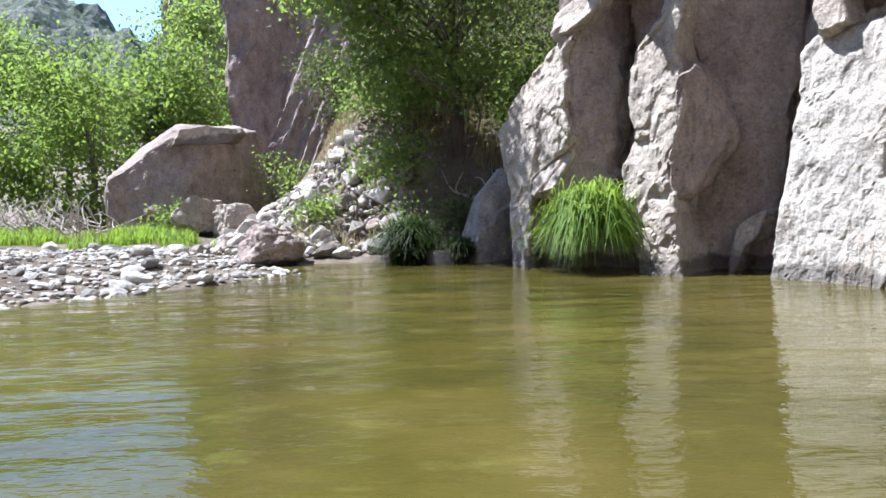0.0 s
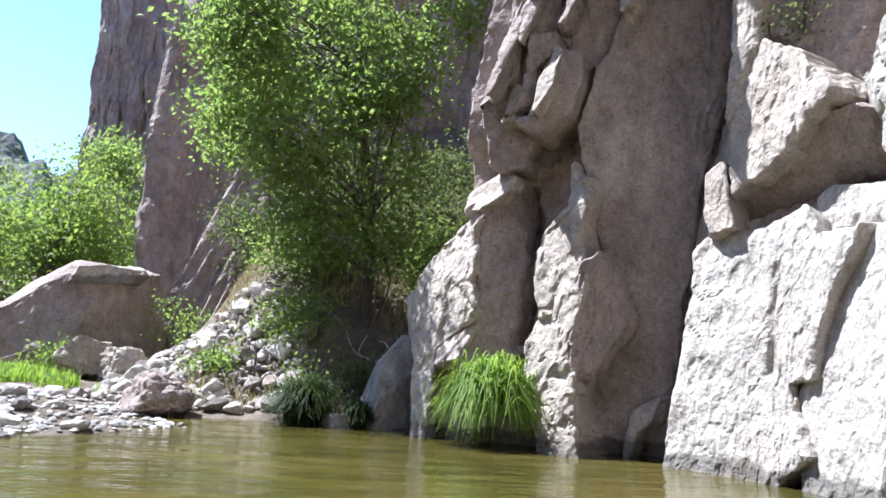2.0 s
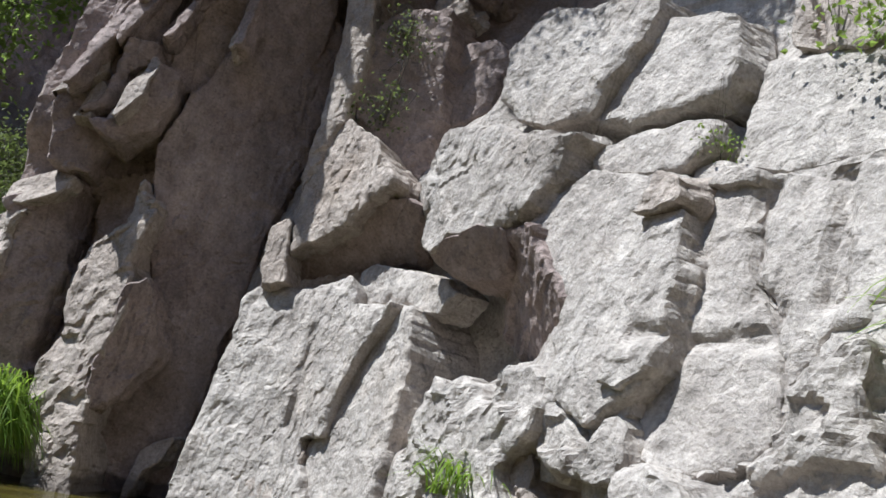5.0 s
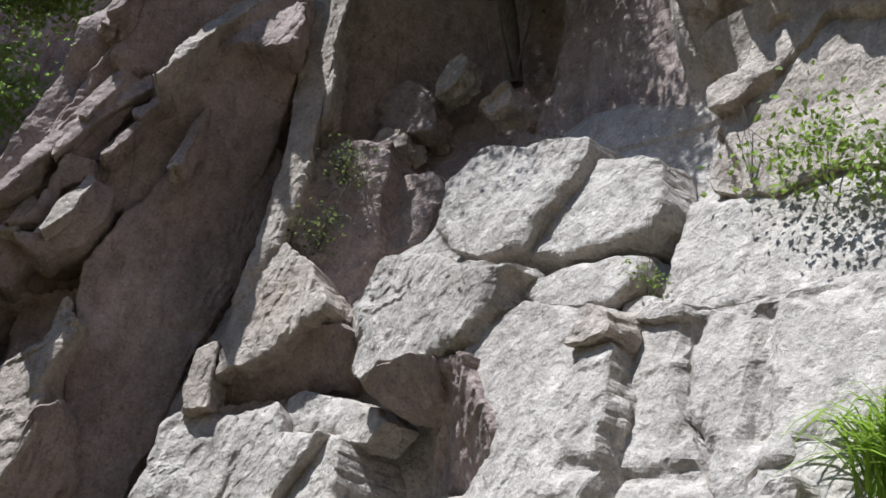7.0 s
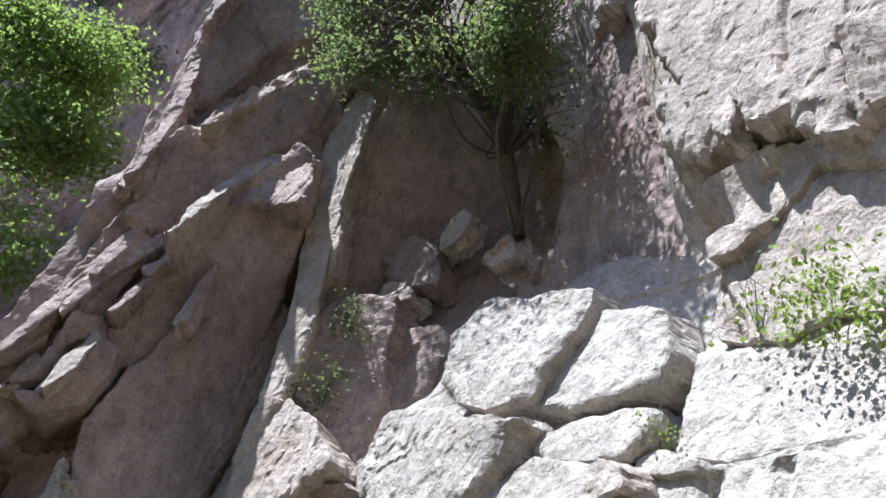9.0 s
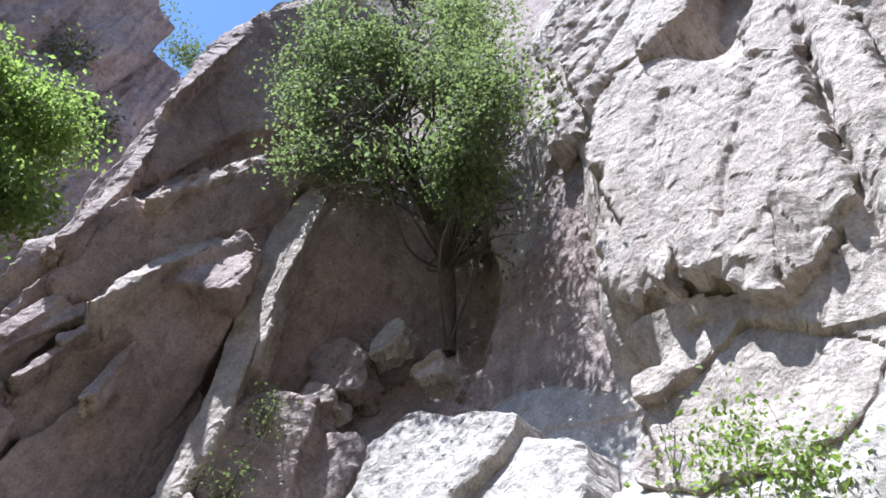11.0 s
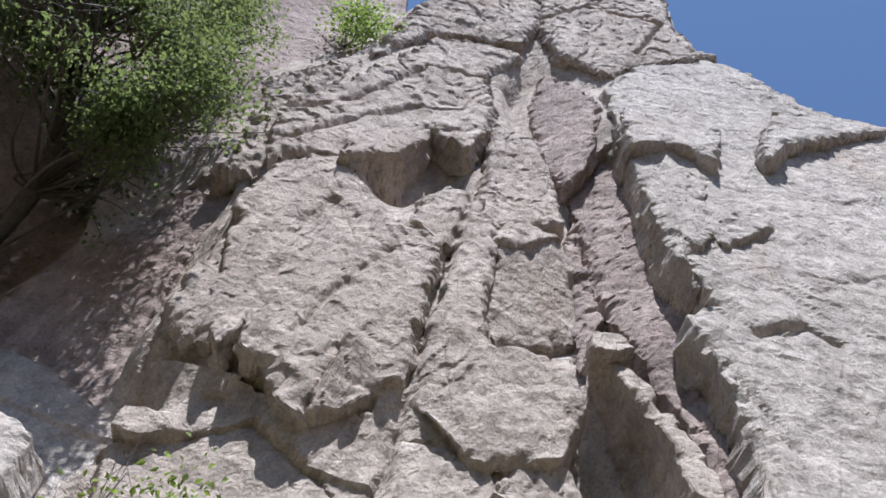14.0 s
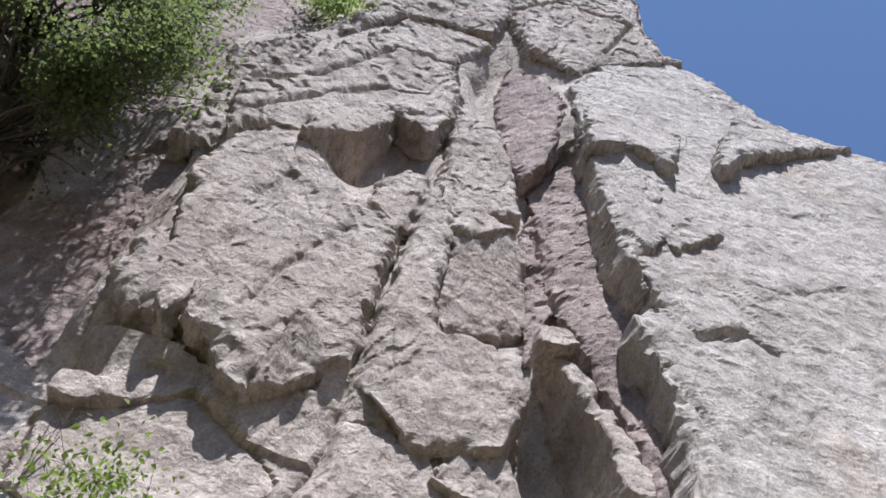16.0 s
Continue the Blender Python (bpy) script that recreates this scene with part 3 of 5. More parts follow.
slab("plate", 0.94, -0.1, -0.1, 0.03, 0.65, 1.2, [(15.01, 1.75), (15.02, 2.05), (15.04, 2.61), (14.86, 3.12), (15.19, 3.12), (15.33, 2.59), (15.39, 2.14), (15.39, 1.85), (15.17, 1.71)])
slab("plate", 0.62, -0.05, -0.07, 0.05, 0.75, 0.7, [(14.99, 3.25), (14.91, 3.67), (15.14, 3.72), (15.55, 3.49), (15.56, 3.07), (15.68, 2.64), (15.87, 2.37), (16.00, 2.05), (16.14, 1.75), (16.19, 1.53), (16.05, 1.31), (15.69, 1.16), (15.26, 1.24), (15.14, 1.43), (15.23, 1.70), (15.16, 2.13), (15.17, 2.64)])
slab("plate", 0.55, 0.05, -0.06, 0.05, 0.75, 0.9, [(15.52, 3.53), (16.25, 3.36), (16.55, 2.26), (16.36, 2.20), (16.22, 1.90), (16.16, 1.75), (16.00, 2.06), (15.85, 2.41), (15.64, 2.71), (15.53, 3.09)])
slab("plate", 0.42, 0, -0.04, 0.05, 0.68, 0.6, [(15.21, 3.91), (15.18, 4.79), (15.45, 4.79), (16.06, 4.78), (16.97, 4.64), (17.00, 3.59), (16.63, 3.61), (16.09, 3.55), (15.68, 3.53), (15.48, 3.60), (15.21, 3.70)])
slab("plate", 0.52, 0, -0.06, 0.05, 0.75, 0.8, [(16.06, 3.45), (16.14, 3.51), (16.67, 3.54), (17.10, 3.54), (17.19, 2.33), (16.29, 2.37), (16.16, 3.13)])
slab("plate", 0.62, -0.05, -0.1, 0.03, 0.7, 1, [(15.20, 3.47), (15.27, 3.57), (15.51, 3.56), (15.62, 3.44), (15.51, 3.41)])
slab("plate", 1.05, 0, 0, 0.03, 0.6, 2.2, [(12.90, -0.33), (12.80, 1.19), (13.01, 1.46), (13.06, 1.73), (13.31, 1.58), (13.42, 1.76), (13.73, 1.55), (13.90, 1.57), (13.96, 1.82), (14.19, 1.87), (14.41, 1.77), (14.52, 1.33), (14.23, 1.04), (14.49, 0.49)])
slab("plate", 0.85, -0.3, -0.1, 0.03, 0.45, 2, [(14.29, 0.47), (14.05, 1.05), (14.21, 1.40), (14.42, 1.11), (14.63, 0.55)])
slab("plate", 0.95, -0.1, 0, 0.05, 0.6, 2.2, [(14.42, 1.38), (14.38, 1.65), (14.50, 1.69), (14.92, 1.37), (15.02, 1.51), (15.26, 1.45), (15.32, 1.24), (15.29, 1.03), (15.01, 1.02), (14.60, 1.09)])
slab("plate", 0.45, -0.2, 0.3, 0.08, 0.2, 1.5, [(14.17, 1.07), (14.55, 0.99), (14.85, 1.04), (14.84, 0.64), (14.83, 0.41), (14.09, -0.37)])
slab("plate", 1.00, -0.1, 0, 0.05, 0.6, 1.3, [(15.41, 1.16), (15.57, 1.21), (15.91, 1.10), (16.06, 0.94), (16.23, 0.67), (15.61, 0.51)])
slab("plate", 0.62, 0, 0.1, 0.08, 0.6, 2.3, [(15.53, 1.14), (16.02, 1.29), (16.20, 1.53), (16.29, 1.84), (16.69, 2.15), (16.84, 1.01), (16.38, 0.92), (16.07, 1.04), (15.84, 0.91), (15.68, 1.05)])
slab("plate", 0.90, 0, -0.3, 0.06, 0.62, 2.3, [(16.18, 0.66), (16.07, 0.92), (16.26, 1.04), (16.54, 1.00), (16.98, 1.01), (17.06, 0.76)])
slab("hollow", 0.10, 0, 0, 0.1, 0.4, 0.6, [(14.53, 4.00), (14.52, 4.59), (14.61, 4.83), (14.59, 5.62), (14.82, 5.48), (14.96, 5.01), (14.90, 4.37), (14.88, 4.00)])
slab("hollow", 0.15, 0, 0, 0.1, 0.4, 0.6, [(13.68, 6.20), (13.87, 5.85), (13.38, 5.27), (13.26, 4.62), (13.10, 4.83), (13.35, 5.35)])
slab("hollow", 0.00, 0, 0, 0.1, 0.4, 0.6, [(13.54, 6.38), (14.43, 6.16), (14.93, 5.99), (15.01, 5.47), (14.83, 5.13), (14.49, 5.79), (13.74, 5.98)])
slab("plate", -0.15, 0.25, 0.12, 0.06, 0.3, 0.7, [(12.36, 7.05), (13.08, 9.07), (13.32, 11.01), (13.85, 11.55), (14.04, 10.73), (13.99, 9.74), (14.27, 8.50), (14.45, 7.65), (14.68, 6.91), (14.70, 6.37), (13.97, 6.70), (13.27, 6.73)])
slab("plate", 0.60, -0.05, -0.05, 0.02, 0.5, 1, [(15.40, 5.68), (15.37, 5.94), (15.68, 6.18), (15.79, 6.46), (16.08, 6.62), (16.30, 6.38), (15.99, 6.02), (15.65, 5.70)])
slab("plate", 0.50, 0, 0, 0.04, 0.5, 0.6, [(15.62, 4.76), (15.36, 5.47), (15.50, 5.72), (16.47, 6.37), (16.90, 6.16), (17.33, 5.96), (17.66, 5.72), (17.55, 5.21), (17.22, 4.85), (16.05, 4.61)])
slab("plate", 0.46, 0, 0, 0.04, 0.5, 0.6, [(15.31, 5.61), (15.76, 5.84), (16.14, 6.14), (16.48, 6.40), (17.11, 5.96), (17.08, 4.58), (16.10, 4.76), (15.49, 4.79), (15.39, 5.10)])
slab("plate", 0.84, 0, 0.02, 0.08, 0.5, 1, [(15.19, 8.11), (14.59, 9.94), (14.50, 10.94), (14.83, 11.86), (15.56, 11.84), (16.30, 10.97), (17.41, 10.24), (17.64, 8.11), (17.72, 7.31), (17.51, 7.09), (17.29, 6.57), (17.00, 6.35), (16.67, 6.49), (16.33, 6.97), (15.99, 7.06), (15.60, 7.23), (15.40, 6.87), (15.07, 7.06), (14.93, 7.56), (14.87, 8.41)])
slab("plate", 0.49, 0, 0.8, 0.04, 0.35, 0.8, [(15.06, 7.04), (15.31, 6.99), (15.69, 7.08), (15.99, 7.05), (16.30, 7.04), (16.48, 6.92), (16.80, 6.86), (17.17, 6.94), (17.52, 7.05), (17.53, 6.87), (17.14, 6.57), (16.63, 6.64), (16.08, 6.80), (15.30, 6.78), (14.96, 6.79)])
slab("plate", 0.89, -0.6, 0.2, 0.04, 0.35, 1, [(17.03, 6.86), (17.05, 7.48), (17.23, 7.47), (17.48, 7.27), (17.27, 6.63), (17.04, 6.40)])
slab("plate", 0.95, -0.1, 0.05, 0.08, 0.5, 1.3, [(16.09, 6.86), (15.94, 7.49), (16.10, 7.84), (16.56, 7.62), (16.73, 8.07), (16.97, 7.60), (16.99, 6.87), (17.02, 6.31), (16.72, 6.39), (16.41, 6.80)])
slab("plate", 0.94, 0.2, -0.1, 0.04, 0.5, 1.2, [(15.67, 7.08), (15.70, 7.35), (15.84, 7.68), (15.93, 7.30), (15.86, 6.83)])
slab("plate", 0.82, 0, 0.03, 0.03, 0.5, 1, [(17.80, 7.53), (17.71, 8.36), (17.55, 10.59), (17.78, 11.65), (18.15, 10.59), (18.27, 8.72), (18.54, 8.21), (19.11, 8.41), (19.60, 7.71), (19.47, 6.79), (18.76, 6.47), (18.55, 6.53), (18.16, 6.86), (17.85, 7.16)])
slab("plate", 0.55, -0.3, 0.15, 0.03, 0.36, 0.7, [(18.14, 10.66), (18.94, 11.46), (19.17, 11.14), (19.45, 9.45), (19.11, 9.13), (18.50, 8.72), (18.22, 9.10)])
slab("plate", 0.88, -0.1, -0.1, 0.03, 0.5, 1, [(18.02, 10.65), (18.24, 11.55), (18.93, 11.48), (18.64, 11.12), (18.38, 10.63)])
slab("plate", 0.62, 0, -0.03, 0.03, 0.55, 0.9, [(17.91, 6.61), (18.17, 6.73), (18.75, 6.65), (18.88, 6.36), (19.14, 6.11), (19.31, 5.38), (18.05, 5.10), (17.83, 5.55), (17.92, 6.21)])
slab("plate", 0.55, -0.1, 0.1, 0.05, 0.4, 1.3, [(18.90, 6.38), (19.08, 6.64), (19.58, 6.81), (19.85, 6.28), (19.94, 5.96), (19.32, 5.81), (19.14, 6.18)])
slab("plate", 0.68, 0, -0.2, 0.03, 0.5, 1, [(18.91, 6.16), (19.14, 6.18), (19.77, 6.22), (19.82, 6.09), (19.32, 6.04)])
slab("plate", 0.55, 0.1, 0, 0.05, 0.5, 2.3, [(13.67, 10.82), (13.45, 12.64), (12.72, 15.01), (13.19, 16.84), (13.65, 17.30), (13.98, 14.47), (14.23, 12.50), (14.20, 11.19)])
slab("hollow", 0.10, 0, 0.2, 0.06, 0.28, 0.7, [(19.68, 7.83), (19.68, 8.67), (19.95, 9.15), (20.46, 8.53), (20.83, 7.89), (20.87, 7.14), (19.69, 6.72)])
slab("plate", 1.00, 0.2, -0.1, 0.03, 0.56, 0.9, [(19.65, 8.65), (19.86, 8.55), (20.24, 8.01), (20.46, 7.42), (20.73, 6.78), (20.78, 6.17), (20.56, 6.33), (20.30, 7.38), (19.87, 8.27)])
slab("plate", 0.95, 0, -0.2, 0.03, 0.56, 1, [(19.58, 8.83), (19.88, 8.92), (20.04, 8.64), (19.81, 8.40), (19.62, 8.42)])
slab("plate", 0.80, 0.45, 0.05, 0.05, 0.34, 1.4, [(18.85, 13.98), (19.37, 15.61), (19.96, 14.12), (20.53, 11.49), (20.65, 9.68), (21.05, 8.25), (21.22, 7.17), (21.19, 6.29), (20.90, 6.29), (20.78, 7.26), (20.34, 8.45), (20.07, 9.25), (19.71, 10.07), (19.32, 12.11)])
slab("plate", 0.35, 0.2, 0, 0.05, 0.25, 1.8, [(19.02, 12.33), (19.11, 13.65), (19.52, 10.90), (19.77, 10.23), (19.67, 9.70), (19.56, 8.65), (19.35, 9.62)])
slab("plate", 0.80, 0.5, 0.1, 0.06, 0.25, 0.6, [(17.56, 17.84), (17.55, 20.18), (18.50, 18.62), (19.10, 17.10), (19.15, 15.18), (19.03, 14.05), (18.74, 13.50), (18.20, 15.24)])
slab("plate", 1.30, 0, -0.02, 0.06, 0.66, 0.6, [(19.07, 18.03), (19.70, 20.54), (21.49, 22.95), (22.47, 22.00), (23.14, 20.42), (24.42, 18.90), (25.92, 18.39), (27.05, 16.15), (23.61, 6.54), (21.01, 5.53), (21.04, 6.77), (20.90, 7.73), (20.49, 8.87), (20.88, 9.38), (20.40, 10.65), (19.98, 12.72)])
slab("plate", 1.42, 0, -0.1, 0.03, 0.66, 0.7, [(19.47, 16.36), (20.45, 18.81), (21.42, 16.48), (21.18, 13.94), (20.86, 14.49), (20.36, 14.69), (19.69, 13.97)])
slab("plate", 1.45, 0, -0.09, 0.03, 0.66, 0.7, [(22.02, 15.57), (22.60, 18.27), (23.93, 18.96), (25.28, 18.67), (23.97, 17.41), (22.48, 15.75), (22.05, 14.45)])
slab("plate", 1.40, 0, -0.05, 0.04, 0.66, 1.3, [(19.97, 12.57), (21.26, 14.65), (21.32, 14.14), (20.85, 12.59), (21.58, 12.67), (21.87, 12.17), (21.12, 10.95), (20.96, 11.23), (20.51, 10.17), (20.85, 9.13), (20.38, 10.25)])
slab("plate", 1.36, 0, -0.05, 0.04, 0.66, 1.1, [(21.26, 8.41), (21.68, 9.28), (22.20, 9.28), (22.29, 9.10), (21.74, 8.80), (21.33, 8.00)])
slab("plate", 0.90, 0, 0, 0.06, 0.45, 1.3, [(14.31, 11.34), (13.72, 13.19), (14.23, 16.72), (14.86, 19.99), (16.23, 21.62), (16.90, 20.49), (16.37, 18.75), (17.11, 15.85), (16.96, 14.00), (16.12, 14.71), (15.94, 13.16), (15.33, 12.47), (15.02, 12.26), (14.59, 11.92)])
slab("plate", 1.02, 0, -0.1, 0.03, 0.55, 0.9, [(15.32, 11.73), (15.42, 13.32), (16.04, 15.04), (16.20, 13.95), (16.04, 12.74), (15.52, 11.94)])
slab("hollow", 0.15, 0, 0.1, 0.1, 0.4, 0.6, [(14.60, 13.74), (15.50, 14.55), (16.17, 14.89), (16.87, 14.78), (16.62, 14.14), (16.46, 13.47), (16.45, 12.50), (16.16, 12.45), (15.61, 12.99), (15.03, 13.63)])
slab("plate", 0.84, 0, 0, 0.05, 0.5, 1.2, [(16.76, 11.74), (16.97, 12.30), (17.40, 12.20), (17.70, 11.98), (17.68, 10.63), (17.37, 10.24), (16.97, 10.76), (16.78, 10.84)])
slab("plate", 0.70, 0, 0, 0.05, 0.45, 1.4, [(17.00, 16.00), (17.64, 15.78), (18.00, 15.72), (18.45, 14.18), (18.91, 12.18), (18.50, 11.83), (17.96, 11.32), (17.68, 10.73), (17.51, 10.43), (17.53, 12.14), (17.32, 13.90)])
slab("plate", 0.84, 0, -0.1, 0.03, 0.5, 0.8, [(18.02, 10.89), (18.21, 11.78), (18.97, 11.44), (18.55, 11.21), (18.31, 10.64)])
slab("plate", 1.10, 0, 0.1, 0.06, 0.45, 1.4, [(13.66, 17.00), (13.86, 18.24), (13.82, 21.98), (14.23, 24.77), (15.15, 26.51), (16.56, 25.61), (17.02, 23.18), (16.77, 21.10), (15.26, 20.76), (14.53, 20.10)])
slab("plate", 1.30, 0, 0.05, 0.05, 0.55, 1.4, [(17.09, 22.51), (16.49, 26.91), (17.93, 30.33), (19.23, 29.02), (20.25, 28.91), (20.69, 24.74), (21.33, 23.07), (21.76, 22.91), (19.73, 20.83), (18.93, 19.63), (18.32, 20.39), (17.87, 20.49)])
slab("plate", 0.60, 0, 0, 0.1, 0.4, 2.4, [(13.89, 10.93), (13.55, 12.52), (13.00, 15.06), (13.53, 16.68), (13.97, 14.36), (14.10, 12.38)])
CRACKS = []


def crack(depth, width, *points):
    """A split that runs along a bent line."""
    CRACKS.append((depth, max(width, 0.055), points))


crack(0.14, 0.035, (17.80, 5.51), (17.91, 5.89), (17.90, 6.41), (17.79, 7.16), (17.65, 8.39), (17.62, 9.41), (17.50, 10.81))
crack(0.16, 0.04, (15.63, 4.84), (15.28, 5.70), (15.21, 6.26), (14.93, 7.03), (14.69, 7.85), (14.52, 9.00), (14.31, 10.21), (14.14, 11.29))
crack(0.1, 0.035, (17.01, 15.77), (17.45, 13.20), (17.49, 11.03), (17.58, 9.78), (17.66, 8.90), (17.69, 7.88), (17.79, 6.99))
crack(0.35, 0.06, (7.10, 3.32), (7.22, 2.62), (7.22, 2.02), (7.10, 1.28))
crack(0.1, 0.04, (15.61, 3.42), (15.61, 2.95), (15.78, 2.43))
crack(0.12, 0.04, (16.17, 3.39), (16.22, 2.91), (16.31, 2.43))
crack(0.3, 0.05, (13.78, 4.15), (14.26, 4.18), (14.62, 4.24), (15.05, 4.23))
crack(0.05, 0.03, (10.49, 2.18), (10.53, 1.53), (10.52, 1.08))
crack(0.08, 0.03, (15.62, 3.03), (15.73, 2.62), (15.91, 2.36))
crack(0.08, 0.03, (15.17, 2.13), (15.53, 2.10), (15.89, 2.16))
crack(0.1, 0.05, (21.29, 8.85), (21.86, 9.27), (22.21, 9.09))
crack(0.08, 0.05, (20.97, 7.82), (21.21, 7.39), (21.41, 6.85))
crack(0.06, 0.05, (22.05, 10.64), (22.72, 10.76), (23.45, 11.37))
crack(0.2, 0.06, (17.06, 23.65), (18.14, 25.34), (20.26, 25.04), (19.70, 21.75))
crack(0.15, 0.06, (13.83, 13.40), (14.48, 14.70), (15.17, 17.82), (16.39, 18.48))
crack(0.15, 0.06, (14.26, 12.23), (14.82, 13.78), (15.61, 15.49))
crack(0.08, 0.04, (15.70, 8.51), (15.51, 9.71), (15.66, 10.71))
crack(0.08, 0.04, (16.44, 7.41), (16.44, 8.16), (16.61, 9.16), (16.84, 9.81))
crack(0.06, 0.03, (18.37, 5.36), (18.52, 5.72), (18.71, 5.50))


def crack_depth(s, z):
    out = 0.0 * s
    wob = 0.05 * fbm(np.stack([s * 3, z * 3, 0 * s], -1).reshape(-1, 3), 3, 77).reshape(s.shape)
    for depth, width, pts in CRACKS:
        d = np.full(s.shape, 9.0)
        for (ax, ay), (bx, by) in zip(pts, pts[1:]):
            ex, ey = bx - ax, by - ay
            k = np.clip(((s - ax) * ex + (z - ay) * ey) / (ex * ex + ey * ey), 0, 1)
            d = np.minimum(d, np.hypot(s - ax - k * ex, z - ay - k * ey))
        out = np.maximum(out, depth * np.exp(-((d + wob) / (1.2 * width)) ** 2))
    return out


def bed_depth(s, z):
    """The rock between and under the plates."""
    total, weight = 0.0 * s, 0.0 * s + 0.12
    cap = np.full(s.shape, 9.0)
    for q in PLATES:
        lo, hi = np.min(q[7], axis=0) - 0.9, np.max(q[7], axis=0) + 0.9
        near = (s > lo[0]) & (s < hi[0]) & (z > lo[1]) & (z < hi[1])
        if not near.any():
            continue
        sd = inside(s[near], z[near], q[7])
        w = np.clip(1 + sd / 0.8, 0, 1) ** 2 * (6 if q[0] == "hollow" else 1)
        f = front_of(q, s[near], z[near])
        total[near] += w * (f - np.where(s[near] < 9.6, 0.3, np.where(z[near] > 6, 0.07, 0.12)))
        weight[near] += w
        if q[0] != "hollow":
            cap[near] = np.where(sd > 0.02, np.minimum(cap[near], f - np.where(s[near] < 9.6, 0.35, np.where(z[near] > 6, 0.12, 0.18))), cap[near])
    return np.minimum(total / weight, cap)


def cliff_sheet():
    s, z = np.meshgrid(np.r_[np.arange(4.0, 19, 0.05), np.arange(19, 31.9, 0.1)], np.r_[np.arange(-1.2, 9, 0.05), np.arange(9, 44, 0.12)], indexing="ij")
    d = bed_depth(s, z) + 0.8 * rough_depth(s, z, 1.0, 3) - crack_depth(s, z)
    p = np.stack([s * 0.35, z * 0.18, 0 * s], -1).reshape(-1, 3)
    d += 0.10 * fbm(p, 3, 21).reshape(s.shape)
    left = np.interp(z, LEFT_Z, LEFT_S) + 0.1 * fbm(np.stack([0 * z, z * 1.3, 0 * z + 5], -1).reshape(-1, 3), 3, 31).reshape(s.shape)
    d -= 4.0 * np.maximum(left - s, 0)
    top = np.interp(s, TOP_S, TOP_Z) + 0.8 * fbm(np.stack([s * 0.9, 0 * s, 0 * s + 8], -1).reshape(-1, 3), 4, 41).reshape(s.shape)
    over = np.maximum(z - top, 0)
    d -= 2.5 * over
    zz = np.where(over > 0, top + 0.25 * over, z)
    v = wall_point(s, zz, d).reshape(-1, 3)
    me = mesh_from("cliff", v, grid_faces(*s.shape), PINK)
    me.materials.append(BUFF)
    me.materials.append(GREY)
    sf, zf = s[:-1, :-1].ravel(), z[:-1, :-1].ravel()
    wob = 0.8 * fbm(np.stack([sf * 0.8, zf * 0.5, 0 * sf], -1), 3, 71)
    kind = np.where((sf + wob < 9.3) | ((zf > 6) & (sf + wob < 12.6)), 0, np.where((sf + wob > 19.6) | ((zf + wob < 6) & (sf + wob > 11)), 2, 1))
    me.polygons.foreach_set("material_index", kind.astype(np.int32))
    return me


cliff = tagged(new("cliff", cliff_sheet()), "tall cracked pinkish-grey rhyolite cliff rising from the pool", "cliff", kind="structure")


def clipped_grid(keep):
    """Cuts a grid along the zero line of keep: corner indices, cut edges with their share, triangles and the rim's edges."""
    nu, nv = keep.shape
    k = np.arange(nu * nv).reshape(nu, nv)
    cell = np.stack([k[:-1, :-1], k[1:, :-1], k[1:, 1:], k[:-1, 1:]], -1).reshape(-1, 4)
    val = keep.ravel()
    n_in = (val[cell] > 0).sum(1)
    whole = cell[n_in == 4]
    tris = [np.concatenate([whole[:, [0, 1, 2]], whole[:, [0, 2, 3]]])]
    cuts, cut_list, extra, rim = {}, [], [], []

    def cut(a, c):
        key = (a, c) if a < c else (c, a)
        if key not in cuts:
            cuts[key] = nu * nv + len(cut_list)
            share = val[key[0]] / (val[key[0]] - val[key[1]])
            cut_list.append((key[0], key[1], min(max(share, 0.04), 0.96)))
        return cuts[key]

    for q in cell[(n_in > 0) & (n_in < 4)].tolist():
        ring, leave, enter = [], None, None
        for a, c in zip(q, q[1:] + q[:1]):
            if val[a] > 0:
                ring.append(a)
            if (val[a] > 0) != (val[c] > 0):
                m = cut(a, c)
                ring.append(m)
                if val[a] > 0:
                    leave = m
                else:
                    enter = m
        extra += [(ring[0], ring[m], ring[m + 1]) for m in range(1, len(ring) - 1)]
        rim.append((leave, enter))
    return np.array(cut_list), np.concatenate(tris + [np.array(extra, np.int64).reshape(-1, 3)]), np.array(rim)


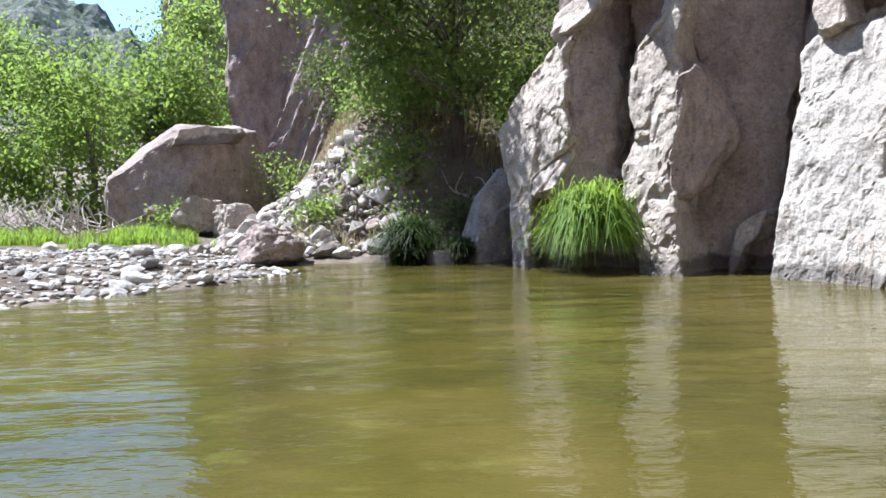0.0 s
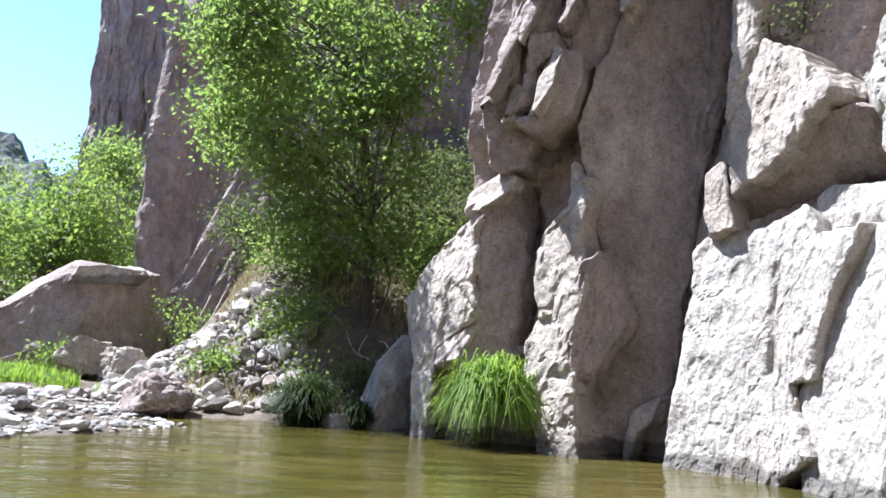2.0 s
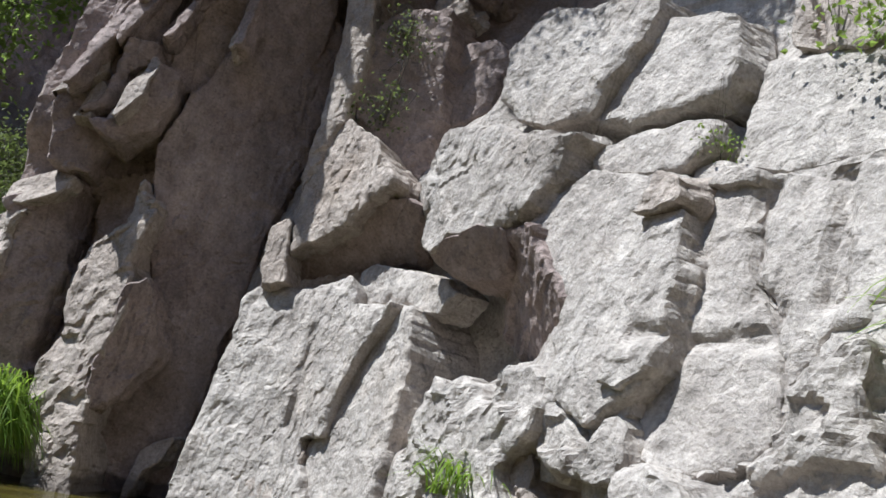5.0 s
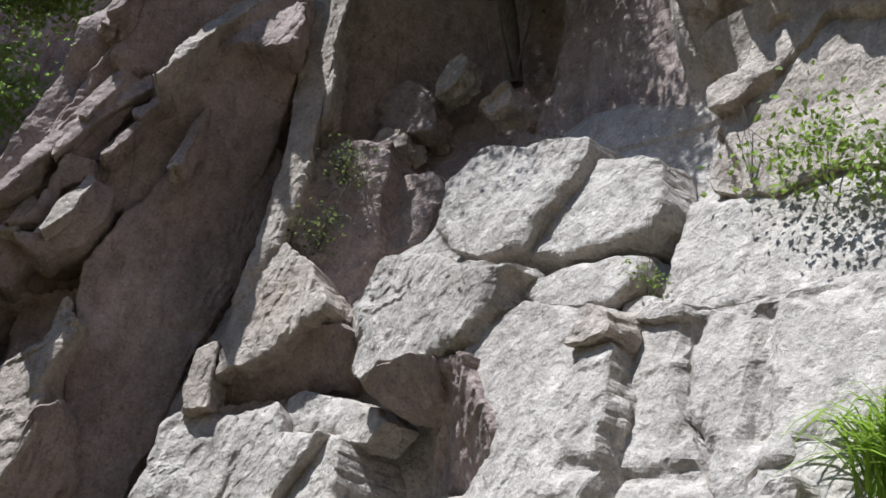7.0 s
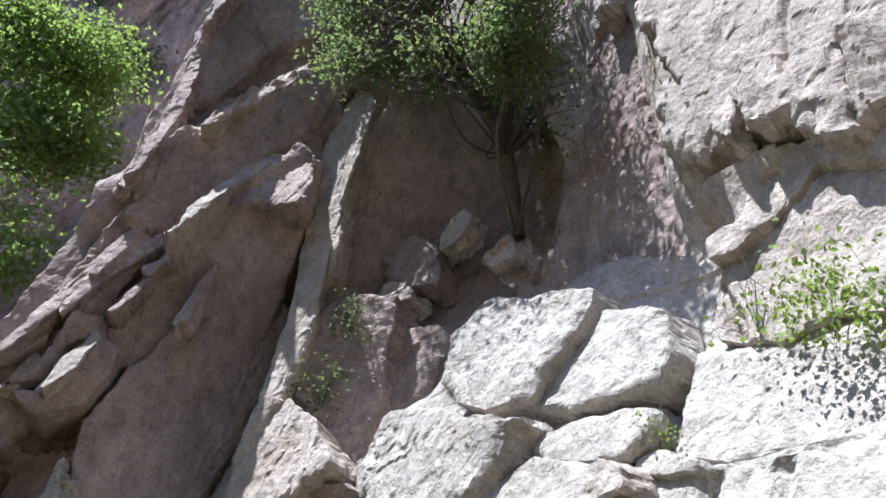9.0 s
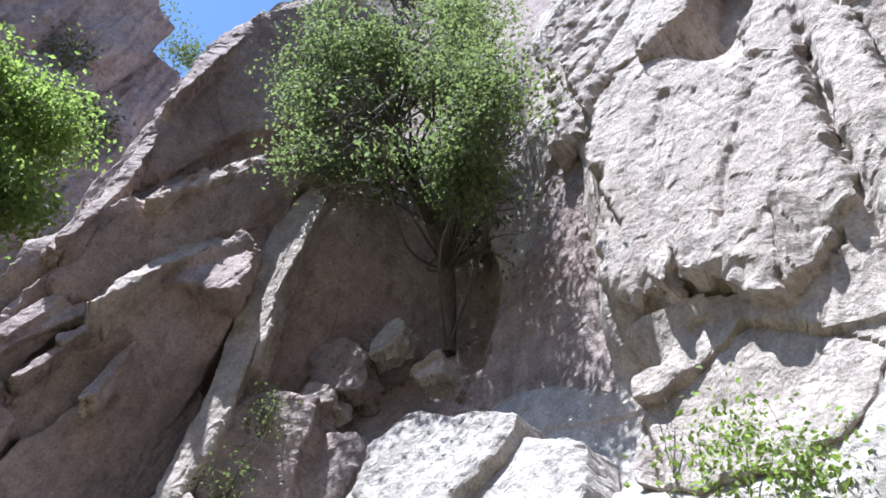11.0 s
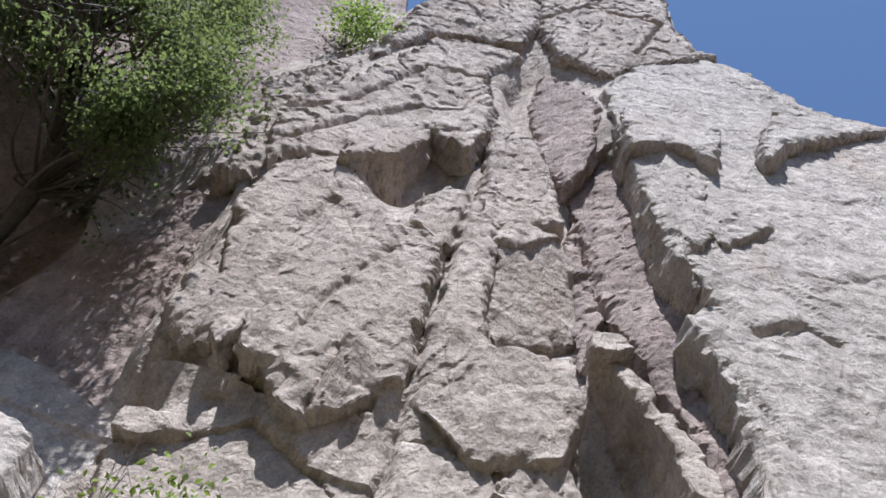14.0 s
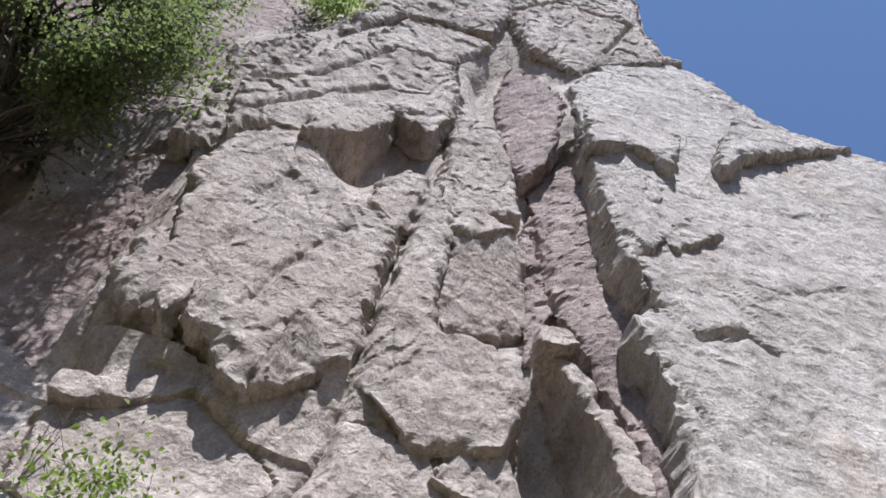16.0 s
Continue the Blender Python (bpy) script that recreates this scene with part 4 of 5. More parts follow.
def build_plate(number, plate):
    """A plate of rock: a rough front, cut along a broken outline, with sides that run back into the cliff."""
    kind, d, gs, gz, edge, tone, rough, outline, middle = plate
    o = np.array(outline)
    cz = middle[1]
    span = float((o.max(0) - o.min(0)).min())
    step = min(max(span / 16, 0.022), 0.034 if cz < 7 else 0.036 if cz < 14 else 0.05)
    size = 1.0 if cz < 6.5 else 1.3 if cz < 14 else 1.9
    lo, hi = o.min(0) - 0.3, o.max(0) + 0.3
    s, z = np.meshgrid(np.arange(lo[0], hi[0], step), np.arange(lo[1], hi[1], step), indexing="ij")
    p = np.stack([s * 2.2, z * 2.2, 0 * s + number], -1).reshape(-1, 3)
    sd = inside(s, z, outline) + (0.012 + 0.018 * min(rough, 2.0)) * fbm(p * 1.4, 4, 51, 0.6).reshape(s.shape) + 0.01 - 0.4 * edge
    if sd.max() < 2 * step:
        sd = sd + 0.4 * edge
    ds, dz = np.gradient(sd, step)
    n = np.maximum(np.hypot(ds, dz), 0.3)
    ds, dz = ds / n, dz / n
    cuts, tris, rim = clipped_grid(sd)
    a, c, k = cuts[:, 0].astype(int), cuts[:, 1].astype(int), cuts[:, 2]
    s, z, ds, dz, rim_gap = [np.r_[q.ravel(), q.ravel()[a] * (1 - k) + q.ravel()[c] * k] for q in (s, z, ds, dz, sd)]
    front = front_of(plate, s, z) + rough_depth(s, z, rough, number, size) - crack_depth(s, z)
    # worn and chipped arrises
    chip = np.clip(0.35 + fbm(np.stack([s * 3.1, z * 3.1, 0 * s + number], -1), 3, 53, 0.6), 0, 1.2)
    front -= (0.0 if span < 0.6 else min(0.05 if cz < 6.5 else 0.08, 0.07 * span)) * size * chip * np.exp(-np.maximum(rim_gap, 0) / (0.05 * size))
    # sides: rows from the rim back to the bed, spreading by the edge's width
    r = np.unique(rim)
    back = np.minimum(bed_depth(s[r], z[r]), front[r] - 0.05) - 0.2
    if span < 0.7:
        back = np.maximum(back, front[r] - 0.45)
    rows_s, rows_z, rows_d, faces, n0 = [s], [z], [front], [tris], len(s)
    index = np.zeros(len(s), np.int64)
    index[r] = np.arange(len(r))
    last = r
    count = 7
    for q in range(1, count + 1):
        f = q / count
        deep = front[r] + (back - front[r]) * f
        wob = fbm(np.stack([s[r] * 3, z[r] * 3, deep * 6 + number], -1), 4, 57, 0.65)
        out = edge * (f ** 1.6 if edge > 0.1 else f) + 0.012 + (0.03 if cz < 6.5 else 0.036) * size * wob * min(rough + 0.3, 1.5) * (q > 1)
        if q == 1:
            deep = front[r] - 0.02
        rows_s.append(s[r] - ds[r] * out)
        rows_z.append(z[r] - dz[r] * out)
        rows_d.append(deep)
        here = n0 + np.arange(len(r))
        n0 += len(r)
        la, lb = last[index[rim[:, 0]]], last[index[rim[:, 1]]]
        ha, hb = here[index[rim[:, 0]]], here[index[rim[:, 1]]]
        faces += [np.stack([lb, la, ha], -1), np.stack([lb, ha, hb], -1)]
        last = here
    v = wall_point(np.concatenate(rows_s), np.concatenate(rows_z), np.concatenate(rows_d))
    v, f = packed(v, np.concatenate(faces))
    # tone picks the rock: its own colour, with lit and shaded sides painted in
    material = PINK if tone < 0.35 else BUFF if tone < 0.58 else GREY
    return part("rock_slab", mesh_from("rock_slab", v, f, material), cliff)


for i, plate in enumerate(PLATES):
    if plate[0] != "hollow":
        build_plate(i + 1, plate)


# ---- ground and water ----
LAND = [(-60, -6), (-12, 2.5), (-6.5, 5.4), (-4.4, 7.2), (-3.2, 8.7), (-1.9, 10.3), (-2.4, 11.3), (-1.6, 12.2), (-0.9, 11.8), (0.9, 11.4), (3, 13), (8, 14), (60, 14), (60, 90), (-60, 90)]
# ground behind the camera, never in view, raised to block low sky light
UNSEEN_RISE = [(-70, -9), (70, -9), (70, -90), (-70, -90)]


def ground_height(x, y):
    sd = inside(x, y, LAND)
    z = np.where(sd < 0, np.maximum(sd * 0.45, -0.9), np.minimum(sd * 0.11, 0.2) + 0.02 * np.clip(sd - 2.2, 0, 6))
    gully = np.clip((y - 12.2) * 0.72, 0, 16) * np.clip((x + 4.2) / 2.6, 0, 1) ** 1.5
    z = z + np.where(sd > 0, gully * np.clip(sd / 0.8, 0, 1), 0)
    z = np.where(np.hypot(x, y) > 55, np.maximum(z, 0.4), z)
    # added slopes behind and to the west, out of view, that dim the sky fill
    back = inside(x, y, UNSEEN_RISE)
    z = np.where((back > 0), np.minimum(back * 2.2, 26.0), z)
    west = np.clip((-16 - x) * 1.6, 0, 24) * np.clip((9 - y) / 4, 0, 1)
    z = np.maximum(z, np.where(west > 0, west, -9))
    z = np.where((x > 6) & (y < 14), 0.5 + 0 * z, z)
    r = np.hypot(x, y)
    hill = np.clip((r - 110) * 0.22, 0, 60) * (0.8 + 0.2 * np.sin(np.arctan2(x, y) * 9))
    z = z + hill
    p = np.stack([x * 0.8, y * 0.8, 0 * x], -1).reshape(-1, 3)
    z = z + np.where(sd > -0.3, 0.07 * fbm(p, 4, 61).reshape(x.shape), 0) * (1 + 10 * (r > 90))
    return z


def stretch_axis(a, b, step, far):
    fine = np.arange(a, b, step)
    out, k = [], step
    q = b
    while q < far:
        k *= 1.25
        q += k
        out.append(q)
    low, k, q = [], step, a
    while q > -far:
        k *= 1.25
        q -= k
        low.append(q)
    return np.r_[low[::-1], fine, out]


gx, gy = np.meshgrid(stretch_axis(-11, 6.0, 0.14, 900), stretch_axis(4.0, 21.0, 0.14, 900), indexing="ij")
gz_ = ground_height(gx, gy)
ground = tagged(new("ground", mesh_from("ground", np.stack([gx, gy, gz_], -1).reshape(-1, 3), grid_faces(*gx.shape), SOIL, True)),
                "brown stony soil of the creek banks and gully, with unseen rises added around", "ground", kind="structure")
wx, wy = np.meshgrid(np.linspace(-40, 6.0, 60), np.linspace(-9.5, 14, 60), indexing="ij")
water = tagged(new("water", mesh_from("water", np.stack([wx, wy, 0 * wx], -1).reshape(-1, 3), grid_faces(*wx.shape), WATER, True)),
               "murky green-brown pool with small ripples", "water", kind="structure")


# ---- rocks ----
def rock_mesh(name, material, size, seed, facets=9, subdiv=4, noise_amount=0.06, cut=0.55, box=0.0, planes=()):
    """A broken boulder: a ball cut by planes, then roughened."""
    bm = bmesh.new()
    bmesh.ops.create_icosphere(bm, subdivisions=subdiv, radius=1)
    v = np.array([q.co for q in bm.verts])
    f = np.array([[q.index for q in p.verts] for p in bm.faces])
    bm.free()
    rng = np.random.default_rng(seed)
    if box:
        for n in np.vstack([np.eye(3), -np.eye(3)]) + rng.normal(size=(6, 3)) * 0.12:
            n = n / np.linalg.norm(n)
            v = v - np.maximum(v @ n - box, 0)[:, None] * n * 0.95
    for nx, ny, nz, k in planes:
        n = np.array((nx, ny, nz)) / math.sqrt(nx * nx + ny * ny + nz * nz)
        v = v - np.maximum(v @ n - k, 0)[:, None] * n
    for _ in range(facets):
        n = rng.normal(size=3)
        n /= np.linalg.norm(n)
        k = rng.uniform(cut, 0.85)
        over = np.maximum(v @ n - k, 0)
        v = v - over[:, None] * n * 0.92
    w = v * np.array(size) / 2
    scale = max(size)
    w = w + v * (scale * noise_amount * fbm(v * 2.2 + seed, 5, seed, 0.55))[:, None]
    w[:, 2] -= w[:, 2].min()
    return mesh_from(name, w, f, material)


def boulder(label, x, y, z, size, seed, material, turn=0, tilt=0, facets=9, worn=0.06, name="boulder", box=0.0, planes=()):
    ob = new(name, rock_mesh(name, material, size, seed, facets, 5 if max(size) > 0.9 else 4, worn, 0.55, box, planes))
    ob.matrix_world = pose(x, y, z, 0, tilt, turn)
    return tagged(ob, label, "boulder")


boulder("huge wedge-shaped brown boulder with a sunlit slanting top", -5.7, 17.6, -0.2, (4.4, 3.6, 4.2), 41, PINK, 0, 0, 7, 0.03,
        planes=[(-0.55, -0.25, 0.8, 0.5), (0.1, -0.15, 1, 0.55), (0.1, -1, 0.2, 0.66), (1, -0.2, 0.1, 0.6), (-1, -0.3, 0.1, 0.72), (0.3, -0.8, -0.5, 0.7), (0, 0, -1, 0.7)])
boulder("cracked pale slab lying on the huge boulder", -5.05, 17.0, 2.12, (1.9, 1.9, 0.8), 44, BUFF, 10, -4, 4, 0.03, planes=[(-0.2, 0, 1, 0.35), (0, 0, -1, 0.5), (0, -1, 0, 0.6), (-1, -0.3, 0.3, 0.6)])
boulder("weathered grey boulder leaning on its neighbour", -4.75, 15.3, 0.2, (1.3, 1.1, 1.1), 7, BUFF, 10, box=0.6)
boulder("weathered grey boulder at the talus foot", -3.9, 15.0, 0.2, (1.15, 1.0, 1.05), 11, BUFF, 50, box=0.6)
boulder("pointed brown boulder at the water's edge", -2.65, 11.9, -0.1, (1.0, 0.8, 0.72), 15, PINK, 0, 0, 6)
boulder("smooth grey rock standing in the alcove", 0.72, 11.75, -0.45, (1.5, 1.0, 2.75), 26, DARK, 20, 8, 6, 0.015, box=0.62)
boulder("low smooth grey rock at the waterline", 0.15, 11.5, -0.45, (1.3, 0.8, 0.95), 23, DARK, 30, 0, 7, 0.015, box=0.6)

# ---- far rock ----


def rock_column(x, y, width, depth, height, seed, taper, lean_x, material):
    nu, nv = 90, 150
    a, h = np.meshgrid(np.linspace(0, 2 * np.pi, nu), np.linspace(0, 1, nv), indexing="ij")
    sq = 1 / np.maximum(np.abs(np.cos(a)), np.abs(np.sin(a))) ** 0.75
    k = (1 - taper * h) * np.where(h > 0.97, (1 - h) / 0.03, 1)
    p = np.stack([np.cos(a) * 1.4, np.sin(a) * 1.4, h * height / width * 0.9], -1).reshape(-1, 3)
    k = k * (1 + 0.14 * fbm(p, 5, seed).reshape(a.shape) + 0.16 * chisel(a * 2, h * height / 3, 0.8, seed).reshape(a.shape))
    v = np.stack([x + np.cos(a) * sq * k * width / 2 + lean_x * h, y + np.sin(a) * sq * k * depth / 2, h * height - 1], -1).reshape(-1, 3)
    return mesh_from("rock_column", v, grid_faces(nu, nv), material)


def crag(name, label, x, y, width, depth, height, seed, taper, lean_x, material, columns):
    """A free-standing wall of rock, split into upright columns."""
    root = new(name)
    root.location = (x, y, 0)
    rng = random.Random(seed)
    for i in range(columns):
        cx = (i + 0.5 - columns / 2) * width / columns
        part("rock_column", rock_column(cx, rng.uniform(-0.4, 0.4), 1.25 * width / columns, depth, height * rng.uniform(0.95, 1.02), seed + i, taper, lean_x, material), root)
    return tagged(root, label, "crag")


crag("crag", "tall square brown rock tower beyond the trees", -12.3, 44, 4.2, 5, 32, 5, 0.12, 0.5, PINK, 3)
crag("crag", "leaning rib of streaked grey-brown rock beside the gully", -4.3, 19.6, 2.0, 2.2, 10.5, 15, 0.35, 3.6, PINK, 2)
crag("crag", "leaning brown rock wall behind the gully", 0.6, 25, 12.6, 6, 28.0, 9, 0.08, 0.6, PINK, 5)


def far_hill():
    """A wooded, rocky ridge far down the valley."""
    a, k = np.meshgrid(np.radians(np.linspace(-75, -5, 150)), np.linspace(0, 1, 70), indexing="ij")
    r = 170 + 130 * k
    crest = np.interp(np.degrees(a), [-75, -45, -30, -24, -20, -16, -5], [56, 73, 70, 64, 55, 44, 28])
    p = np.stack([a * 30, k * 9, 0 * a], -1).reshape(-1, 3)
    h = crest * np.sin(k * np.pi / 2) ** 0.8 * (1 + 0.10 * fbm(p, 5, 91).reshape(a.shape)) + 0.5 * fbm(p * 6, 3, 92).reshape(a.shape)
    v = np.stack([r * np.sin(a), r * np.cos(a), h - 1], -1).reshape(-1, 3)
    return mesh_from("hill", v, grid_faces(*a.shape), SCRUB)


tagged(new("hill", far_hill()), "grey rocky hillside dotted with dark scrub", "hill", kind="structure")

# ---- plants ----
def leaf_cloud(name, centres, radii, count, size, material, seed, gaps=-0.03, droop=0.3):
    """Many small pointed leaves gathered in sprays."""
    rng = np.random.default_rng(seed)
    c, r = np.array(centres, float), np.array(radii, float)
    which = rng.choice(len(c), count // 14, p=r ** 2 / (r ** 2).sum())
    way = rng.normal(size=(len(which), 3))
    way /= np.linalg.norm(way, axis=1)[:, None]
    spray = c[which] + way * (r[which] * rng.uniform(0.35, 1.0, len(which)) ** 0.6)[:, None]
    keep = fbm(spray * 1.4 + seed, 3, seed) > gaps
    spray = spray[keep]
    at = np.repeat(spray, 14, axis=0) + rng.normal(size=(len(spray) * 14, 3)) * size * np.array([2.6, 2.6, 1.5])
    n = len(at)
    d = rng.normal(size=(n, 3))
    d[:, 2] -= droop
    d /= np.linalg.norm(d, axis=1)[:, None]
    side = np.cross(d, rng.normal(size=(n, 3)))
    side /= np.linalg.norm(side, axis=1)[:, None]
    ln = size * rng.uniform(0.6, 1.25, n)[:, None]
    up = np.cross(d, side) * ln * 0.12
    v = np.stack([at, at + d * ln * 0.45 + side * ln * 0.32 + up, at + d * ln, at + d * ln * 0.45 - side * ln * 0.32 + up], 1).reshape(-1, 3)
    k = np.arange(n)[:, None] * 4
    f = np.concatenate([k + np.array([[0, 1, 2]]), k + np.array([[0, 2, 3]])])
    return mesh_from(name, v, f, material)


def limb_mesh(name, lines, material):
    """Tapered tubes along bent lines: each a list of points with start and end radius."""
    verts, faces = [], []
    for pts, r0, r1 in lines:
        p = spline3(pts)
        n = len(p)
        ring = 8
        base = sum(len(v) for v in verts)
        t = np.gradient(p, axis=0)
        t /= np.linalg.norm(t, axis=1)[:, None]
        u = np.cross(t, (0.3, 0.9, 0.2))
        u /= np.linalg.norm(u, axis=1)[:, None]
        w = np.cross(t, u)
        a = np.linspace(0, 2 * np.pi, ring, endpoint=False)
        r = np.linspace(r0, r1, n)[:, None, None]
        verts.append((p[:, None] + r * (np.cos(a)[None, :, None] * u[:, None] + np.sin(a)[None, :, None] * w[:, None])).reshape(-1, 3))
        i = np.arange(n - 1)[:, None] * ring
        j = np.arange(ring)[None]
        q = np.stack([i + j, i + (j + 1) % ring, i + ring + (j + 1) % ring, i + ring + j], -1).reshape(-1, 4) + base
        faces.append(q)
    return mesh_from(name, np.vstack(verts), np.vstack(faces), material, True)


def spline3(points, n=8):
    p = np.array([points[0]] + list(points) + [points[-1]], float)
    u = np.linspace(0, 1, n, endpoint=False)[:, None]
    out = [0.5 * (2 * b + (c - a) * u + (2 * a - 5 * b + 4 * c - d) * u ** 2 + (3 * b - a - 3 * c + d) * u ** 3) for a, b, c, d in zip(p, p[1:], p[2:], p[3:])]
    return np.vstack(out + [p[-1:]])


def tree(label, trunk, r0, blobs, leaves, size, material, seed, name="tree", category="tree", stems=(), gaps=-0.03):
    """A trunk with limbs out to every bough and a crown of leaves."""
    rng = np.random.default_rng(seed)
    foot = np.array(trunk[0])
    root = new(name)
    root.location = foot
    tr = np.array(trunk) - foot
    limbs = []
    for x, y, z, r in blobs:
        lines = []
        limbs.append(lines)
        b = np.array((x, y, z)) - foot
        k = np.argmin(np.linalg.norm(tr - b + (0, 0, 0.8), axis=1))
        a = tr[k]
        m = (a + b) / 2 + rng.normal(size=3) * 0.25 + (0, 0, 0.2)
        lines.append(([a, m, b], r0 * 0.2, min(0.01, r0 * 0.2)))
        for _ in range(5):
            e = b + rng.normal(size=3) * r * 0.5
            f = m + (b - m) * rng.uniform(0.45, 0.9)
            lines.append(([f, (f + e) / 2 + rng.normal(size=3) * 0.06, e], min(0.012, r0 * 0.1), min(0.004, r0 * 0.1)))
    part("trunk", limb_mesh("trunk", [(list(tr), r0, r0 * 0.35)], BARK), root, "grey-brown bark")
    for pts, r in stems:
        part("stem", limb_mesh("stem", [(list(np.array(pts) - foot), r, r * 0.4)], BARK), root)
    for lines in limbs:
        part("limb", limb_mesh("limb", lines, BARK), root)
    c = np.array([q[:3] for q in blobs]) - foot
    part("crown", leaf_cloud("crown", c, [q[3] for q in blobs], leaves, size, material, seed, gaps), root)
    return tagged(root, label, category)


def boughs(seed, count, axis, spread, r_lo, r_hi):
    """Boughs set unevenly round a bent axis: axis points are x, y, z and how far the boughs reach there."""
    rng = random.Random(seed)
    out = []
    for _ in range(count):
        k = rng.uniform(0, len(axis) - 1.001)
        i, u = int(k), k - int(k)
        x, y, z, w = [a + (b - a) * u for a, b in zip(axis[i], axis[i + 1])]
        ang, far = rng.uniform(0, 2 * math.pi), w * rng.uniform(0.15, 1.0) ** 0.6
        out.append((x + math.cos(ang) * far, y + math.sin(ang) * far * spread, z + rng.uniform(-0.3, 0.3), rng.uniform(r_lo, r_hi)))
    return out


tree("tall leafy green tree on the bank below the gully", [(0.3, 14.3, 1.2), (0.25, 14.3, 3.5), (-0.1, 14.2, 6), (-0.2, 14.0, 8.5), (0.1, 13.8, 11)], 0.13,
     boughs(13, 8, [(0.2, 13.9, 2.4, 0.9), (-0.4, 13.8, 3.2, 1.5), (-0.9, 13.7, 3.9, 1.7)], 0.7, 0.3, 0.55) + boughs(3, 46, [(-0.6, 14.0, 4.2, 1.5), (-0.6, 14.1, 5.0, 2.0), (-0.7, 14.1, 6.2, 2.3), (-0.2, 13.9, 8.4, 2.0), (0.3, 13.7, 10.4, 1.6), (0.3, 13.6, 12.0, 0.8)], 0.7, 0.35, 0.8) + [(1.3, 12.7, 6.3, 0.6), (1.6, 12.5, 7.2, 0.6), (0.9, 12.9, 5.6, 0.6)] + boughs(5, 10, [(-1.4, 12.4, 4.6, 0.3), (-2.0, 12.4, 5.6, 0.6), (-2.5, 12.5, 6.8, 0.6)], 0.8, 0.35, 0.6), 80000, 0.12, LEAF, 3, gaps=0.06)
OAK = [(6.72, 6.93, 8.3), (6.25, 6.96, 9.66), (5.8, 7.08, 10.35), (5.09, 7.25, 10.99), (4.47, 7.41, 11.62), (4.18, 7.58, 13.16), (3.74, 7.8, 15.53)]
tree("small oak rooted in a ledge of the cliff", OAK, 0.15,
     boughs(8, 24, [(5.64, 5.87, 9.6, 0.4), (5.6, 5.92, 10.5, 0.6), (5.4, 5.9, 11.9, 0.7), (5.0, 6.2, 14.2, 0.8), (4.1, 6.8, 17.0, 0.7)], 0.9, 0.3, 0.6)
     + boughs(28, 28, [(4.85, 7.17, 10.6, 0.4), (4.1, 7.62, 11.3, 0.7), (3.6, 7.9, 12.7, 0.9), (3.3, 8.0, 14.9, 0.9), (3.0, 8.1, 17.5, 0.7)], 0.9, 0.3, 0.65)
     + boughs(18, 10, [(3.2, 7.8, 8.85, 0.2), (3.57, 7.66, 9.7, 0.35), (4.14, 7.37, 10.05, 0.35), (4.73, 7.0, 10.0, 0.3)], 1.0, 0.22, 0.42)
     + boughs(48, 6, [(6.8, 6.5, 10.6, 0.15), (6.89, 6.47, 11.2, 0.25), (6.92, 6.44, 12.9, 0.3)], 1.0, 0.25, 0.4)
     + boughs(58, 16, [(3.4, 7.9, 10.0, 0.3), (3.2, 8.0, 12.3, 0.6), (3.9, 7.7, 15.4, 0.7), (5.4, 6.7, 15.1, 0.6)], 0.9, 0.3, 0.6)
     + boughs(78, 32, [(4.7, 5.6, 9.4, 0.3), (4.5, 5.0, 9.3, 0.4), (4.3, 4.5, 9.5, 0.4), (4.2, 4.8, 10.2, 0.6), (4.0, 5.3, 11.0, 0.7), (3.8, 5.5, 12.0, 0.7)], 0.9, 0.25, 0.5)
     + boughs(88, 24, [(3.6, 5.8, 9.2, 0.35), (3.4, 6.3, 9.3, 0.4), (3.1, 6.5, 9.9, 0.5), (3.0, 6.6, 10.8, 0.5)], 0.9, 0.25, 0.45)
     + boughs(68, 22, [(5.2, 5.5, 11.0, 0.5), (4.3, 6.3, 12.1, 0.7), (3.4, 6.8, 11.8, 0.5), (4.6, 6.0, 14.4, 0.7)], 0.9, 0.3, 0.6), 110000, 0.085, LEAF_OAK, 8,
     gaps=0.2, stems=[([(6.25, 6.96, 9.66), (6.2, 6.9, 10.8), (5.9, 6.75, 12.2), (5.4, 6.7, 14.6)], 0.09)])
TREE_SPOTS = [(-16, 24, 5.6, 2.4), (-12.8, 27, 6.8, 2.6), (-9.6, 26, 6.4, 2.2), (-7.6, 29, 7.6, 2.2), (-13.5, 20.5, 4.0, 1.9), (-9.6, 21.5, 4.2, 1.7), (-19, 28, 7.2, 2.8)]
for i, (x, y, h, r) in enumerate(TREE_SPOTS):
    rng = random.Random(i)
    tree("bushy green tree on the far creek bank", [(x, y, 0.3), (x + 0.2, y, h * 0.45), (x - 0.1, y + 0.1, h * 0.85)], 0.13,
         [(x + rng.uniform(-1, 1) * r * 0.8, y + rng.uniform(-1, 1) * r * 0.6, h * rng.uniform(0.2, 1.0), r * rng.uniform(0.22, 0.45)) for _ in range(17)], 17000, 0.16,
         LEAF_LIME if i % 3 == 2 else LEAF, 20 + i)


